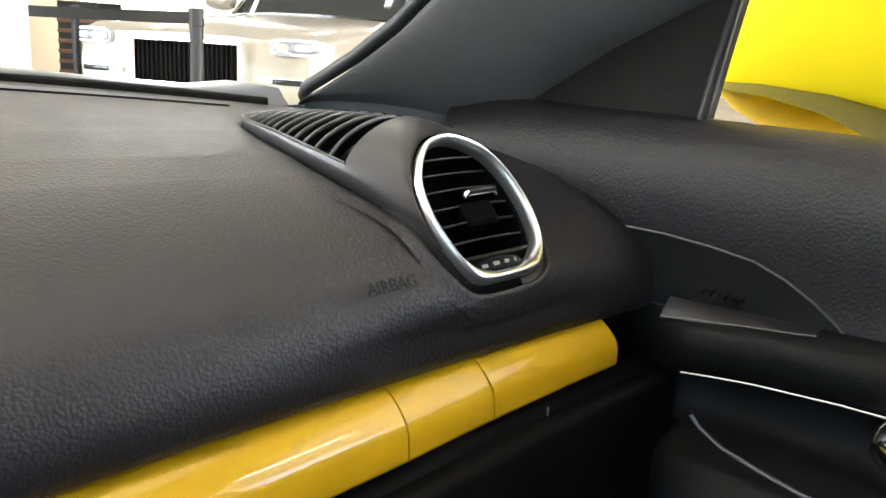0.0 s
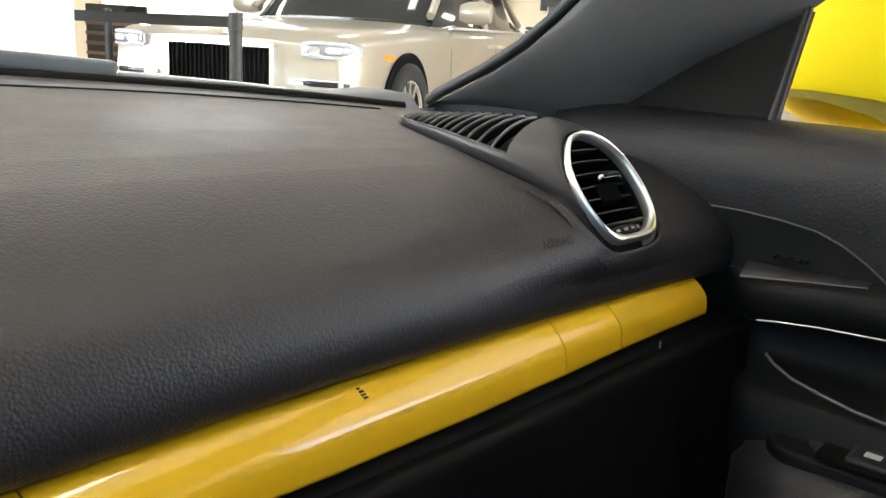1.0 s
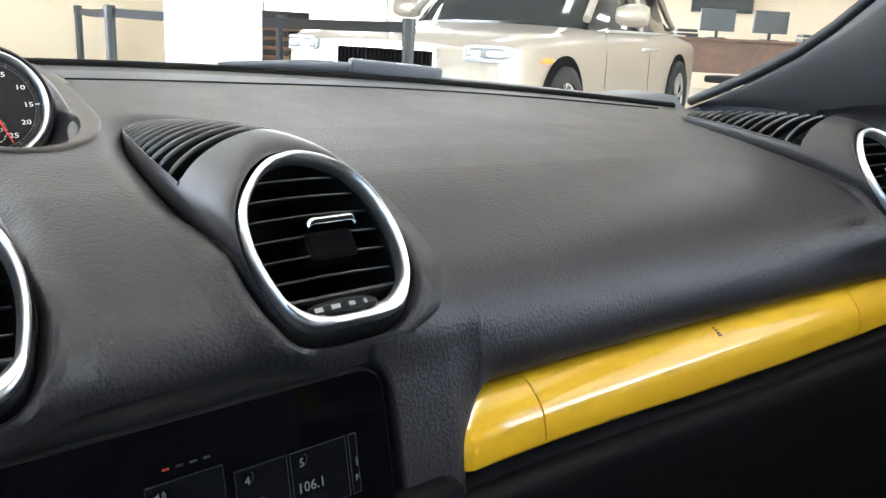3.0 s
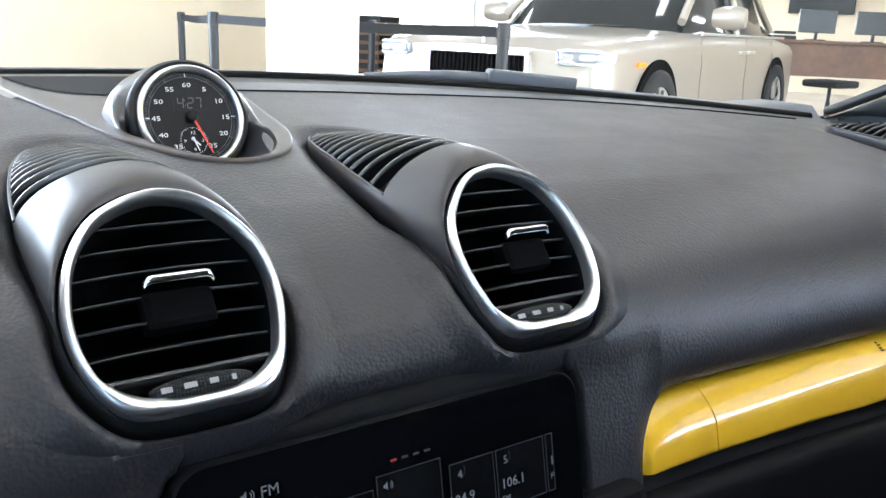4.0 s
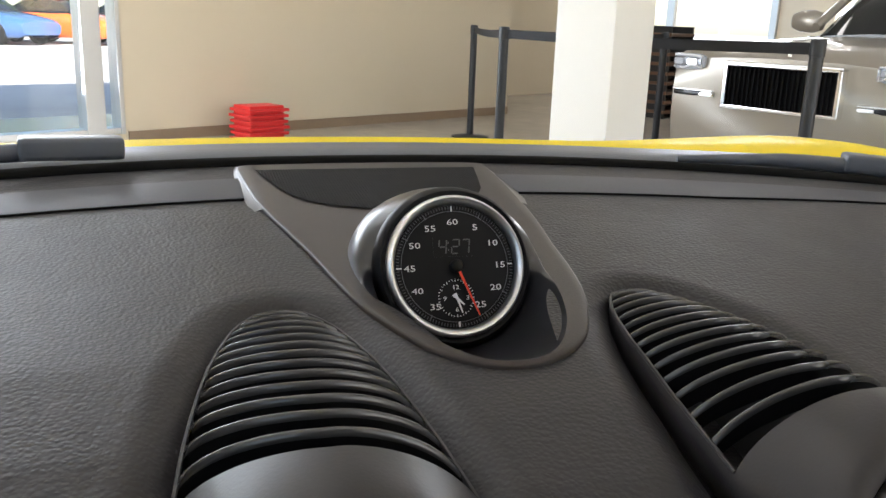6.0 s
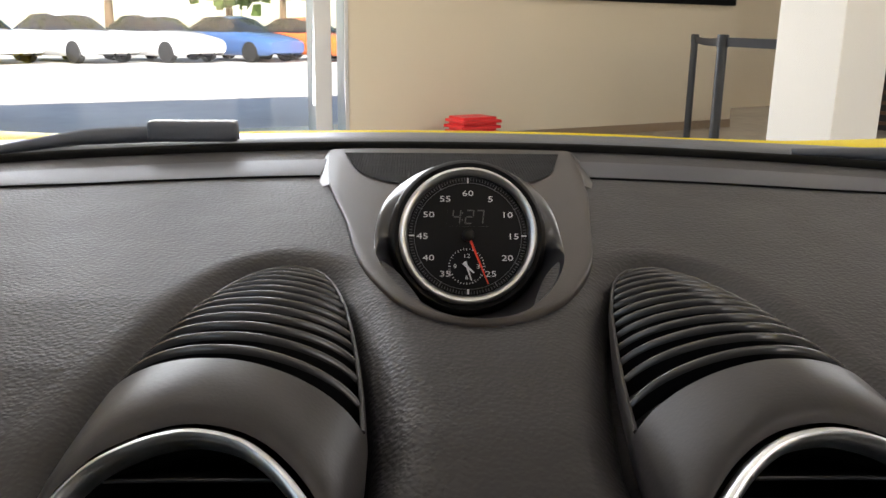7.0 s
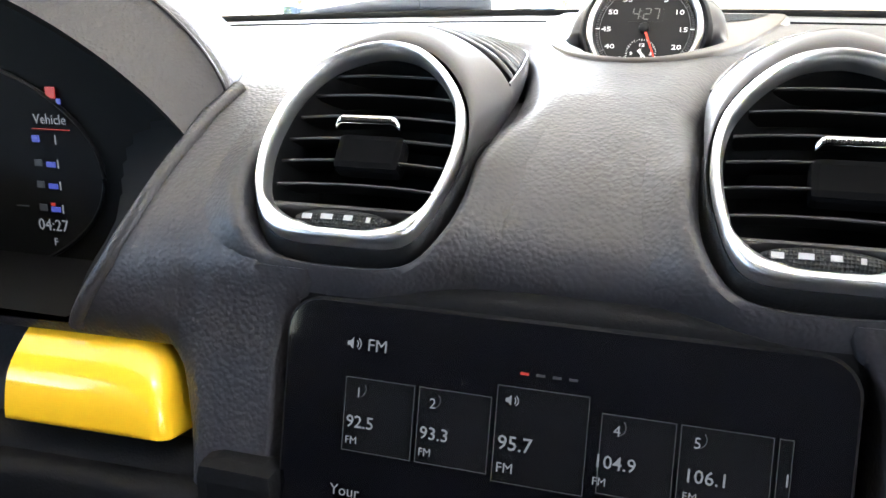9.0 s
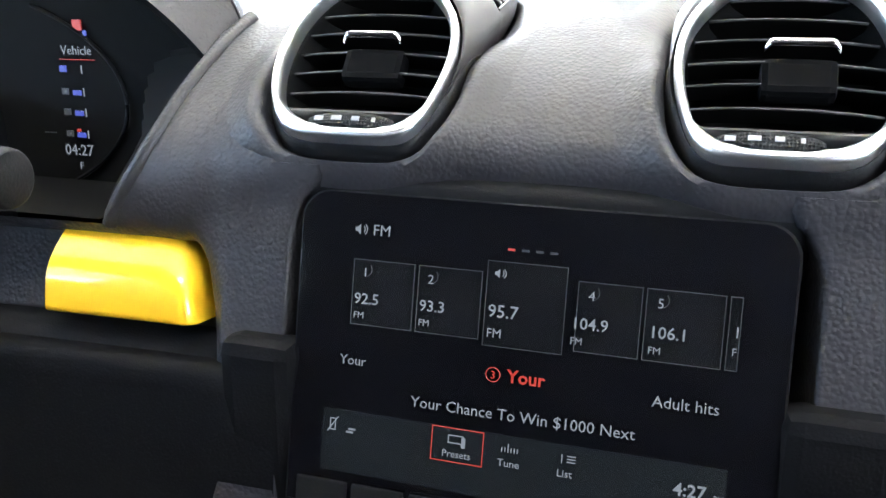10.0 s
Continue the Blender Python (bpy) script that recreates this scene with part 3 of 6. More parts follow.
# ---- air vents ----
def make_vent(cx, cy, cz, mir, turn, slide):
    MIR[0] = mir
    twist = Matrix.Rotation(radians(turn), 3, "Z")
    vent = thing("air_vent", "black dashboard air vent with a satin chrome ring and ribbed top", "air vent", "dashboard air vents")
    arch = [radians(-24 + 228 * k / 60) for k in range(61)]
    # smooth housing between the ring and the ribs
    rows = []
    start = [on_face(1.045 * egg_at(a)[0], 1.045 * egg_at(a)[1], -0.0010) for a in arch]
    front = [pod_point(0.0, a) for a in arch]
    lead = [0.022 * (pod_point(0.06, a) - p).normalized() for a, p in zip(arch, front)]
    for t in (0.0, 0.06, 0.14, 0.24, 0.36, 0.5, 0.64, 0.78, 0.9, 1.0):
        h00, h10, h01, h11 = 2 * t ** 3 - 3 * t * t + 1, t ** 3 - 2 * t * t + t, -2 * t ** 3 + 3 * t * t, t ** 3 - t * t
        row = []
        for a, p, q, m in zip(arch, start, front, lead):
            out = on_face(0.020 * math.cos(a), 0.020 * math.sin(a), 0.004) * max(0.15, math.sin(a))
            row.append(h00 * p + h10 * out + h01 * q + h11 * m)
        rows.append(row)
    v, f = grid(rows)
    mesh_ob("housing", v, f, PODSKIN, vent, "smooth satin black housing")
    # well under the ribs, its shade given by a near-black colour
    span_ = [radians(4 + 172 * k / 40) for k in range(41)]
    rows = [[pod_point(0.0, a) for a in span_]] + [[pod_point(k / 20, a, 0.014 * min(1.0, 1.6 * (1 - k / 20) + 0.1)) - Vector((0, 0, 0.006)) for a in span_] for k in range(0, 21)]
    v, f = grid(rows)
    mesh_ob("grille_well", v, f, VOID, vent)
    # ribs over the well: blades blackened for shade, with a rounded upper edge paler as if lit
    for k in range(13):
        fk = 0.070 + 0.880 * (k / 12) ** 0.97
        arc = [radians(11 + 160 * j / 26) for j in range(27)]
        deep = 0.0080 * min(1.0, 1.5 * (1 - fk) + 0.4)
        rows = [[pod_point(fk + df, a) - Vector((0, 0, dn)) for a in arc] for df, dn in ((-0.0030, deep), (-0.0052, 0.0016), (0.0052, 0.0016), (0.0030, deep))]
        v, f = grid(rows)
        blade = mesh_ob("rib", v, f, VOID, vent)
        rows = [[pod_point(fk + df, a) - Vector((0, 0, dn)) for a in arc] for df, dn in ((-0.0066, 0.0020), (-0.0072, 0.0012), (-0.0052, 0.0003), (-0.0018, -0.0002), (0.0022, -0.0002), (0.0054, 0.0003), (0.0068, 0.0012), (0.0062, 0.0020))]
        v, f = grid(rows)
        mesh_ob("rib_lit_edge", v, f, RIBM, blade, "rounded satin edge of the rib, coloured paler as if lit")
    # smooth flanks on both sides of the ribs
    for lo, hi, edge in ((-30, 12, 12), (170, 210, 170)):
        rows = [[pod_point(k / 30, radians(lo + (hi - lo) * j / 10)) for j in range(11)] for k in range(31)]
        for k, r in enumerate(rows):
            r.insert(11 if edge < 90 else 0, pod_point(k / 30, radians(edge)) - Vector((0, 0, 0.010 * (1 - 0.7 * k / 30))))
        v, f = grid(rows)
        mesh_ob("flank", v, f, PODSKIN, vent, "smooth side of the housing")
        tube_ob("rim", [pod_point(k / 30, radians(edge), -0.0001) for k in range(31)], 0.0007, PODSKIN, vent, sides=6)
    # padded leather lip that falls from the dashboard to the housing
    loop = collar_loop()
    n = len(loop)
    rows = [[] for _ in LIP_LOW]
    for k, (x, v_) in enumerate(loop):
        a, b = loop[k - 1], loop[(k + 1) % n]
        tx, tv = b[0] - a[0], b[1] - a[1]
        ln = math.hypot(tx, tv)
        nx, nv = tv / ln, -tx / ln
        q = side_share(v_)
        for row, (o0, h0), (o1, h1) in zip(rows, LIP_LOW, LIP_SIDE):
            o, h = o0 + (o1 - o0) * q, h0 + (h1 - h0) * q
            if turn:
                o, h = o * (0.45 + 0.3 * q), h * 0.2
            px, pv = x + nx * o, v_ + nv * o * (1 - 0.25 * q)
            d = pad_hit(cx, cy, cz, twist, px, pv)
            near = max(0.0, 1 - o / 0.018) * max(0.0, min(1.0, (0.010 - v_) / 0.024))
            d += (max(d, -0.0050) - d) * near
            row.append(on_face(px, pv, d) + ((1 - q) * OUT + q * Vector((0, -0.1, 1))) * h)
    v, f = grid(rows, close_u=True)
    mesh_ob("collar", v, f, LEATHER, vent, "padded leather lip round the housing")
    # dark band and skirt behind the ring
    rows = [[on_face(x * g, y * g, d) for x, y in RING] for g, d in ((1.0, -0.0030), (1.02, -0.0022), (1.06, -0.0035), (1.10, -0.0065), (1.13, -0.012), (1.16, -0.022))]
    rows = [[p - OUT * max(0.0, min(0.010, (y + 0.005) * 0.5)) * (0.2 if j < 2 else 1.0) for p, (x, y) in zip(r, RING)] for j, r in enumerate(rows)]
    v, f = grid(rows, close_u=True)
    mesh_ob("band", v, f, HARD, vent, "black band behind the ring")
    # chrome ring, broader below
    rows = []
    for w, d in ((0.0, -0.0035), (0.0, 0.0010), (0.12, 0.0026), (0.35, 0.0034), (0.62, 0.0031), (0.85, 0.0016), (1.0, -0.0005), (1.0, -0.0045)):
        row = []
        for x, y in RING:
            r = math.hypot(x, y)
            wide = 0.0036 + 0.0036 * max(0, min(1, (-y - 0.022) / 0.010)) * (1 - 0.55 * max(0, 1 - (abs(x) / 0.0155) ** 4))
            g = (r + 0.0004 - w * wide) / r
            row.append(on_face(x * g, y * g, d))
        rows.append(row)
    v, f = grid(rows, close_u=True)
    mesh_ob("ring", v, f, CHROME, vent, "satin chrome ring")
    # bowl behind the louvres, near black to carry its shade in the colour
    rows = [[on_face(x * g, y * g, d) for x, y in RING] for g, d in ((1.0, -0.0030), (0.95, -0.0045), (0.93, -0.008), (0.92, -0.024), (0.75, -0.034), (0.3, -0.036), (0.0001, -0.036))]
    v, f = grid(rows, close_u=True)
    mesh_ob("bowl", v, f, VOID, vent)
    # louvres: near-black bodies for the shade, each with a rounded front edge paler as if lit
    for vv in (0.0322, 0.0240, 0.0153, 0.0062, -0.0026, -0.0120):
        x0, x1 = span(vv)
        x0, x1 = x0 + 0.0040, x1 - 0.0040
        body, lip = [], []
        for k in range(15):
            x = x0 + (x1 - x0) * k / 14
            bow = -0.0040 - 0.0035 * (x / 0.035) ** 2
            body.append([on_face(x, vv + 0.0062, bow - 0.017), on_face(x, vv + 0.0004, bow - 0.0006), on_face(x, vv - 0.0006, bow - 0.0006), on_face(x, vv + 0.0050, bow - 0.017)])
            lip.append(on_face(x, vv - 0.0001, bow - 0.0003))
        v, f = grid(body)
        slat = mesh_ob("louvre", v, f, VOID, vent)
        tube_ob("louvre_lit_edge", lip, 0.00052, SLAT, slat, sides=8)
    face_m = Matrix(((1, 0, 0, 0), (0, UP.y, OUT.y, 0), (0, UP.z, OUT.z, 0), (0, 0, 0, 1)))
    x0, x1 = span(-0.0215)
    rows = [[on_face(x0 + 0.0035 + (x1 - x0 - 0.0070) * k / 12, vv, d) for vv, d in ((-0.0180, -0.016), (-0.0196, -0.0052), (-0.0202, -0.0040), (-0.0212, -0.0038), (-0.0225, -0.0052), (-0.0235, -0.0110))] for k in range(13)]
    v, f = grid(rows)
    mesh_ob("lower_bar", v, f, SLAT, vent)
    # slider on the middle louvre with its bright clip
    bm = bmesh.new()
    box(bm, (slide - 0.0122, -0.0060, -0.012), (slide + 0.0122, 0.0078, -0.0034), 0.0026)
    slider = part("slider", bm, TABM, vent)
    slider.matrix_basis = face_m
    rows = []
    for k in range(17):
        x = 0.0116 * (2 * k / 16 - 1)
        end = max(0.0, abs(x) - 0.0092) / 0.0024
        lift = 0.0030 - 0.0020 * end ** 1.6
        vm = 0.0092 - 0.0012 * end ** 2
        rows.append([(slide + x, vm + 0.0015 * math.cos(t), lift + 0.0013 * math.sin(t)) for t in (math.tau * j / 8 for j in range(8))])
    v, f = grid(rows, close_u=True)
    f += [tuple(range(8)), tuple(128 + k for k in range(8))]
    mesh_ob("slider_clip", v, f, POLISH, slider, "bright chrome clip")
    bm = bmesh.new()
    for k in range(26):
        x = slide - 0.0090 + 0.00072 * k
        box(bm, (x - 0.00018, 0.0080, 0.0030), (x + 0.00018, 0.0092, 0.0046))
    part("clip_knurl", bm, HARD, slider)
    # thumb wheel with pale marks
    off = -0.5 * slide if slide else 0.0
    rows = []
    for k in range(17):
        x = off + 0.0168 * (2 * k / 16 - 1)
        h = 0.0036 * math.sqrt(max(0.0, 1 - ((x - off) / 0.0172) ** 2)) + 0.0004
        rows.append([(x, -0.0275 + h * math.cos(t), -0.0010 + 0.9 * h * math.sin(t)) for t in (radians(-20 + 44 * j) for j in range(6))])
    v, f = grid(rows)
    wheel = mesh_ob("thumb_wheel", v, f, KNURL, vent, "knurled thumb wheel with pale marks")
    wheel.matrix_basis = face_m
    for x, w in ((-0.0118, 0.0034), (-0.0045, 0.0040), (0.0030, 0.0029), (0.0098, 0.0014)):
        bm = bmesh.new()
        lift = -0.0010 + 0.9 * (0.0036 * math.sqrt(max(0.0, 1 - (x / 0.0172) ** 2)) + 0.0004)
        box(bm, (off + x - w / 2, -0.0284, lift - 0.0006), (off + x + w / 2, -0.0266, lift + 0.0002))
        part("mark", bm, PALEMARK, wheel)
    return vent


for (vx, vy, vz, vm, turn), slide in zip(VENTS, (0.0004, 0.0055, 0.0055)):
    make_vent(vx, vy, vz, vm, turn, slide).matrix_world = pose(vx, vy, vz, 0, 0, turn)


# ---- dashboard clock ----
clock = thing("dashboard_clock", "black-dialled stopwatch clock with a chrome bezel on the dash", "clock")
HALF = [(0.0, 0.1995), (0.040, 0.1990), (0.0720, 0.1965), (0.0770, 0.1900), (0.0745, 0.150), (0.0708, 0.115), (0.0665, 0.090), (0.0600, 0.060), (0.0545, 0.034), (0.0495, 0.004), (0.0445, -0.020), (0.0385, -0.038), (0.0300, -0.057), (0.0205, -0.0680), (0.0100, -0.0745), (0.0, -0.0762)]
EYE = [(0.0, 0.085), (0.016, 0.078), (0.029, 0.062), (0.0375, 0.040), (0.0405, 0.015), (0.0390, -0.010), (0.0335, -0.033), (0.0250, -0.054), (0.0135, -0.0690), (0.0, -0.0735)]
N = 128


def mirrored(half, n):
    """A smooth closed outline from its right half, evenly walked from the back over the left side."""
    pts = smooth_closed([(-x, y) for x, y in half] + half[-2:0:-1], 600)
    acc = [0.0]
    for a, b in zip(pts, pts[1:] + pts[:1]):
        acc.append(acc[-1] + math.hypot(b[0] - a[0], b[1] - a[1]))
    xs, ys_ = [p[0] for p in pts] + [pts[0][0]], [p[1] for p in pts] + [pts[0][1]]
    return [(float(np.interp(acc[-1] * k / n, acc, xs)), float(np.interp(acc[-1] * k / n, acc, ys_))) for k in range(n)]


PLATE, BROW = mirrored(HALF, N), mirrored(EYE, N)
PLATE = [(x + (0.004 * math.sin(math.pi * max(0.0, min(1.0, (y + 0.075) / 0.175))) ** 0.6 if x > 0 else 0.0), y) for x, y in PLATE]
DIALM = Matrix.Translation((-0.0006, 0, 0.9503)) @ Matrix.Rotation(radians(90 - 22), 4, "X")   # local z looks out of the dial
rows = []
for shrink, lift in ((1.0, -0.010), (1.0, 0.0008), (0.994, 0.0016), (0.982, 0.0019)):
    rows.append([(x * shrink, 0.02 + (y - 0.02) * shrink, dash_z(x, min(y, 0.2)) + lift) for x, y in PLATE])
for t in (0.75, 0.5, 0.25, 0.06, 0.0):
    row = []
    for (x, y), (hx, hy) in zip(PLATE, BROW):
        px, py = hx + t * (0.982 * x - hx), hy + t * (0.02 + 0.982 * (y - 0.02) - hy)
        row.append((px, py, dash_z(px, py) + 0.0019))
    rows.append(row)
v, f = grid(rows, close_u=True)
mesh_ob("plate", v, f, PLATEM, clock, "smooth dark mounting plate")
bowl = []
for t in (0.0, 0.03, 0.08, 0.16, 0.28, 0.42, 0.56, 0.70, 0.82, 0.91, 0.97, 1.0):
    row = []
    for k, (hx, hy) in enumerate(BROW):
        a = math.pi / 2 + math.tau * k / N
        p0 = Vector((hx, hy, dash_z(hx, hy) + 0.0019))
        p1 = DIALM @ Vector((0.0335 * math.cos(a), 0.0335 * math.sin(a), -0.0050))
        q = p0.lerp(p1, t)
        rise = max(0.0, min(1.0, (math.sin(a) + 1.0) / 1.5))
        rise = rise * rise * (3 - 2 * rise)
        arc = math.sin(math.pi * t)
        q.z += 0.0050 * rise * arc - 0.0035 * (1 - rise) * arc
        q.x += 0.0020 * math.cos(a) * rise * arc
        row.append(q)
    bowl.append(row)
v, f = grid(bowl, close_u=True)
mesh_ob("fairing", v, f, FAIR, clock, "smooth dark fairing round the dial")
# speaker mesh behind the dial
rows = []
for k in range(13):
    y = 0.180 - 0.084 * k / 12
    hw = lerp_table([(0.096, 0.018), (0.099, 0.027), (0.104, 0.037), (0.112, 0.046), (0.128, 0.0545), (0.150, 0.0600), (0.180, 0.0670)], y)
    rows.append([(hw * (2 * j / 16 - 1), y, dash_z(hw * (2 * j / 16 - 1), y) + 0.0026) for j in range(17)])
v, f = grid(rows)
mesh_ob("speaker_grille", v, f, SPEAKER, clock, "fine black speaker mesh")
# side caps where the plate stands over the sunken strip; their pale colour stands for the window's reflection
for s_ in (-1, 1):
    rows = []
    for k in range(9):
        t = k / 8
        y = 0.194 - 0.090 * t
        x = lerp_table([(0.090, 0.0665), (0.115, 0.0708), (0.150, 0.0745), (0.190, 0.0770)], y)
        out = 0.0015 + 0.0115 * t ** 1.3 * (1 if t < 0.9 else 0.75)
        z = dash_z(x, y)
        rows.append([(s_ * (x - 0.001), y, z + 0.0017), (s_ * (x + 0.0006), y, z + 0.0010), (s_ * (x + out * 0.5), y - 0.001, z + 0.0006 - 0.001 * t), (s_ * (x + out), y - 0.002, z + 0.0002 - 0.0015 * t)])
    v, f = grid(rows)
    mesh_ob("plate_cap", v, f, SATIN, clock, "side cap of the plate, pale for the window's reflection")


def dial_part(ob):
    ob.parent = clock
    ob.matrix_basis = DIALM @ ob.matrix_basis
    return ob


dial_part(lathe_ob("bezel", [(0.0256, -0.003), (0.0256, 0.0002), (0.0260, 0.0024), (0.0268, 0.0037), (0.0278, 0.0041), (0.0287, 0.0034), (0.0293, 0.0014), (0.0294, -0.004)], CHROME, None, "brushed chrome bezel", 72))
dial_part(lathe_ob("gauge_rim", [(0.0293, 0.0006), (0.0312, 0.0010), (0.0328, -0.0006), (0.0337, -0.0040), (0.0338, -0.0090)], DIAL, None, "", 72))
dial_part(lathe_ob("dial_face", [(0.0001, 0.0), (0.0257, 0.0), (0.0257, -0.004)], DIAL, None, "", 48))
for strong in (True, False):
    bm = bmesh.new()
    for k in range(120):
        if (k % 30 == 0) != strong:
            continue
        if strong:
            bm = bmesh.new()
        long = 0.0022 if strong else 0.0024 if k % 10 == 0 else 0.0012
        w = 0.00045 if k == 90 else 0.00030 if strong else 0.00020 if k % 10 == 0 else 0.00012
        vs = box(bm, (0.0248 - long, -w, 0.0002), (0.0248, w, 0.0004))
        bmesh.ops.rotate(bm, cent=(0, 0, 0), matrix=Matrix.Rotation(math.tau * k / 120, 3, "Z"), verts=vs)
        if strong:
            dial_part(part("tick_mark", bm, PRINT))
    if not strong:
        tagged(dial_part(part("tick_marks", bm, GREYPRINT)), "fine grey minute scale", kind="stuff")
dial_part(lathe_ob("scale_ring", [(0.0226, 0.0001), (0.0226, 0.0003), (0.0228, 0.0003), (0.0228, 0.0001)], GREYPRINT, None, "", 72))
for k, n in enumerate(("60", "5", "10", "15", "20", "25", "", "35", "40", "45", "50", "55")):
    if n:
        a = radians(90 - 30 * k)
        ob = text_ob("numeral", n, 0.0035, Matrix.Translation((0.0192 * math.cos(a), 0.0184 * math.sin(a) - 0.0014, 0.0004)) @ Matrix.Diagonal((1.45, 1, 1, 1)), PRINT, None, "CENTER")
        dial_part(ob)
# slanting seven-bar digits of the small display
BARS = {"4": "bcfg", "2": "abged", "7": "abc"}
bm = bmesh.new()
for x, ch in ((-0.0052, "4"), (0.0003, "2"), (0.0046, "7")):
    for seg in BARS[ch]:
        lo, hi = {"a": ((-0.0012, 0.0056), (0.0012, 0.0061)), "g": ((-0.0012, 0.0028), (0.0012, 0.0033)), "d": ((-0.0012, 0.0), (0.0012, 0.0005)), "b": ((0.0013, 0.0033), (0.0018, 0.0059)), "c": ((0.0013, 0.0003), (0.0018, 0.0029)),
                  "f": ((-0.0018, 0.0033), (-0.0013, 0.0059)), "e": ((-0.0018, 0.0003), (-0.0013, 0.0029))}[seg]
        for q in box(bm, (x + lo[0], 0.0050 + lo[1], 0.0003), (x + hi[0], 0.0050 + hi[1], 0.0004)):
            q.co.x += 0.12 * (q.co.y - 0.005)
for yy in (0.0064, 0.0094):
    box(bm, (-0.0026, yy, 0.0003), (-0.0021, yy + 0.0006, 0.0004))
dial_part(part("display_digits", bm, LCD))
bm = bmesh.new()
box(bm, (-0.0088, 0.0040, 0.0001), (0.0088, 0.0124, 0.00025))
dial_part(part("display_window", bm, DIAL))
# small hour dial
bm = bmesh.new()
for k in range(36):
    vs = box(bm, (0.0071 if k % 3 else 0.0067, -0.00013, 0.0002), (0.0077, 0.00013, 0.0004))
    bmesh.ops.rotate(bm, cent=(0, 0, 0), matrix=Matrix.Rotation(math.tau * k / 36, 3, "Z"), verts=vs)
bmesh.ops.translate(bm, vec=(-0.0006, -0.0130, 0), verts=bm.verts)
dial_part(part("subdial_ticks", bm, PRINT))
for n, dx, dy in (("12", 0, 0.0045), ("3", 0.0049, 0.0), ("6", 0, -0.0046), ("9", -0.0049, 0.0)):
    dial_part(text_ob("numeral", n, 0.0025, Matrix.Translation((-0.0006 + dx, -0.0139 + dy, 0.0004)) @ Matrix.Diagonal((1.25, 1, 1, 1)), PRINT, None, "CENTER"))


def pointer(name, x, y, ang, length, width, material, z, tail=0.002):
    v = [(-width, -tail, z), (width, -tail, z), (width * 0.45, length, z), (-width * 0.45, length, z), (-width, -tail, z + 0.0005), (width, -tail, z + 0.0005), (width * 0.45, length, z + 0.0005), (-width * 0.45, length, z + 0.0005)]
    f = [(0, 1, 2, 3), (4, 5, 6, 7), (0, 1, 5, 4), (1, 2, 6, 5), (2, 3, 7, 6), (3, 0, 4, 7)]
    ob = mesh_ob(name, v, f, material, None, "", False)
    ob.matrix_basis = Matrix.Translation((x, y, 0)) @ Matrix.Rotation(radians(-ang), 4, "Z")
    dial_part(ob)


pointer("second_pointer", 0, 0, 158, 0.0222, 0.00055, NEEDLE, 0.0022, 0.0)
pointer("hour_pointer", -0.0006, -0.0130, 133, 0.0042, 0.0006, PRINT, 0.0008)
pointer("minute_pointer", -0.0006, -0.0130, 162, 0.0064, 0.0005, PRINT, 0.0012)
dial_part(lathe_ob("hub", [(0.0026, 0.0003), (0.0026, 0.0030), (0.0020, 0.0036), (0.0001, 0.0037)], HARD, None, "", 24))

# ---- touchscreen ----
screen = thing("touchscreen", "switched-on black glass touchscreen showing radio presets in the dashboard", "touchscreen")
SCR = Matrix(((1, 0, 0, 0), (0, 0.2214, -0.9752, 0), (0, 0.9752, 0.2214, 0), (0, 0, 0, 1)))   # local x across, y up the glass, z out
SCR = Matrix.Translation((0, -0.2245, 0.856)) @ SCR
screen.matrix_world = SCR
rim_ = [(0.0833, -0.105)] + [(0.0833 - 0.011 + 0.011 * math.cos(a), 0.0118 - 0.011 + 0.011 * math.sin(a)) for a in (radians(15 * k) for k in range(7))]
rim_ += [(-0.0883 + 0.011 + 0.011 * math.cos(a), 0.0118 - 0.011 + 0.011 * math.sin(a)) for a in (radians(90 + 15 * k) for k in range(7))] + [(-0.0883, -0.105)]
cx_, cy_ = -0.0025, -0.045
rows = [[(x, y, -0.010) for x, y in rim_], [(x, y, -0.0008) for x, y in rim_]] + [[(cx_ + (x - cx_) * g, cy_ + (y - cy_) * g, 0.0) for x, y in rim_] for g in (0.99, 0.5, 0.001)]
v, f = grid(rows[2:], close_u=True)
mesh_ob("glass", v, f, GLOSS, screen, "gloss black glass front", False)
v, f = grid(rows[:3], close_u=True)
mesh_ob("frame", v, f, STACKM, screen, "dull black frame of the screen")


def scr(z):
    """Height on the glass from a height over the floor."""
    return (z - 0.856) / 0.9752


def put_text(s, x, z, size, material, align="LEFT", name="label_text", bold=0.0):
    return text_ob(name, s, size, Matrix.Translation((x, scr(z), 0.0003)), material, screen, align, 0.00005, bold)


def flat(name, x0, x1, z0, z1, material, lift=0.0002):
    bm = bmesh.new()
    box(bm, (x0, scr(z0), lift - 0.0001), (x1, scr(z1), lift))
    return part(name, bm, material, screen)


def outline(name, x0, x1, z0, z1, w, material):
    bm = bmesh.new()
    for a, b, c, d in ((x0, x1, z0, z0 + w), (x0, x1, z1 - w, z1), (x0, x0 + w, z0, z1), (x1 - w, x1, z0, z1)):
        box(bm, (a, scr(c), 0.0002), (b, scr(d), 0.0003))
    return part(name, bm, material, screen)


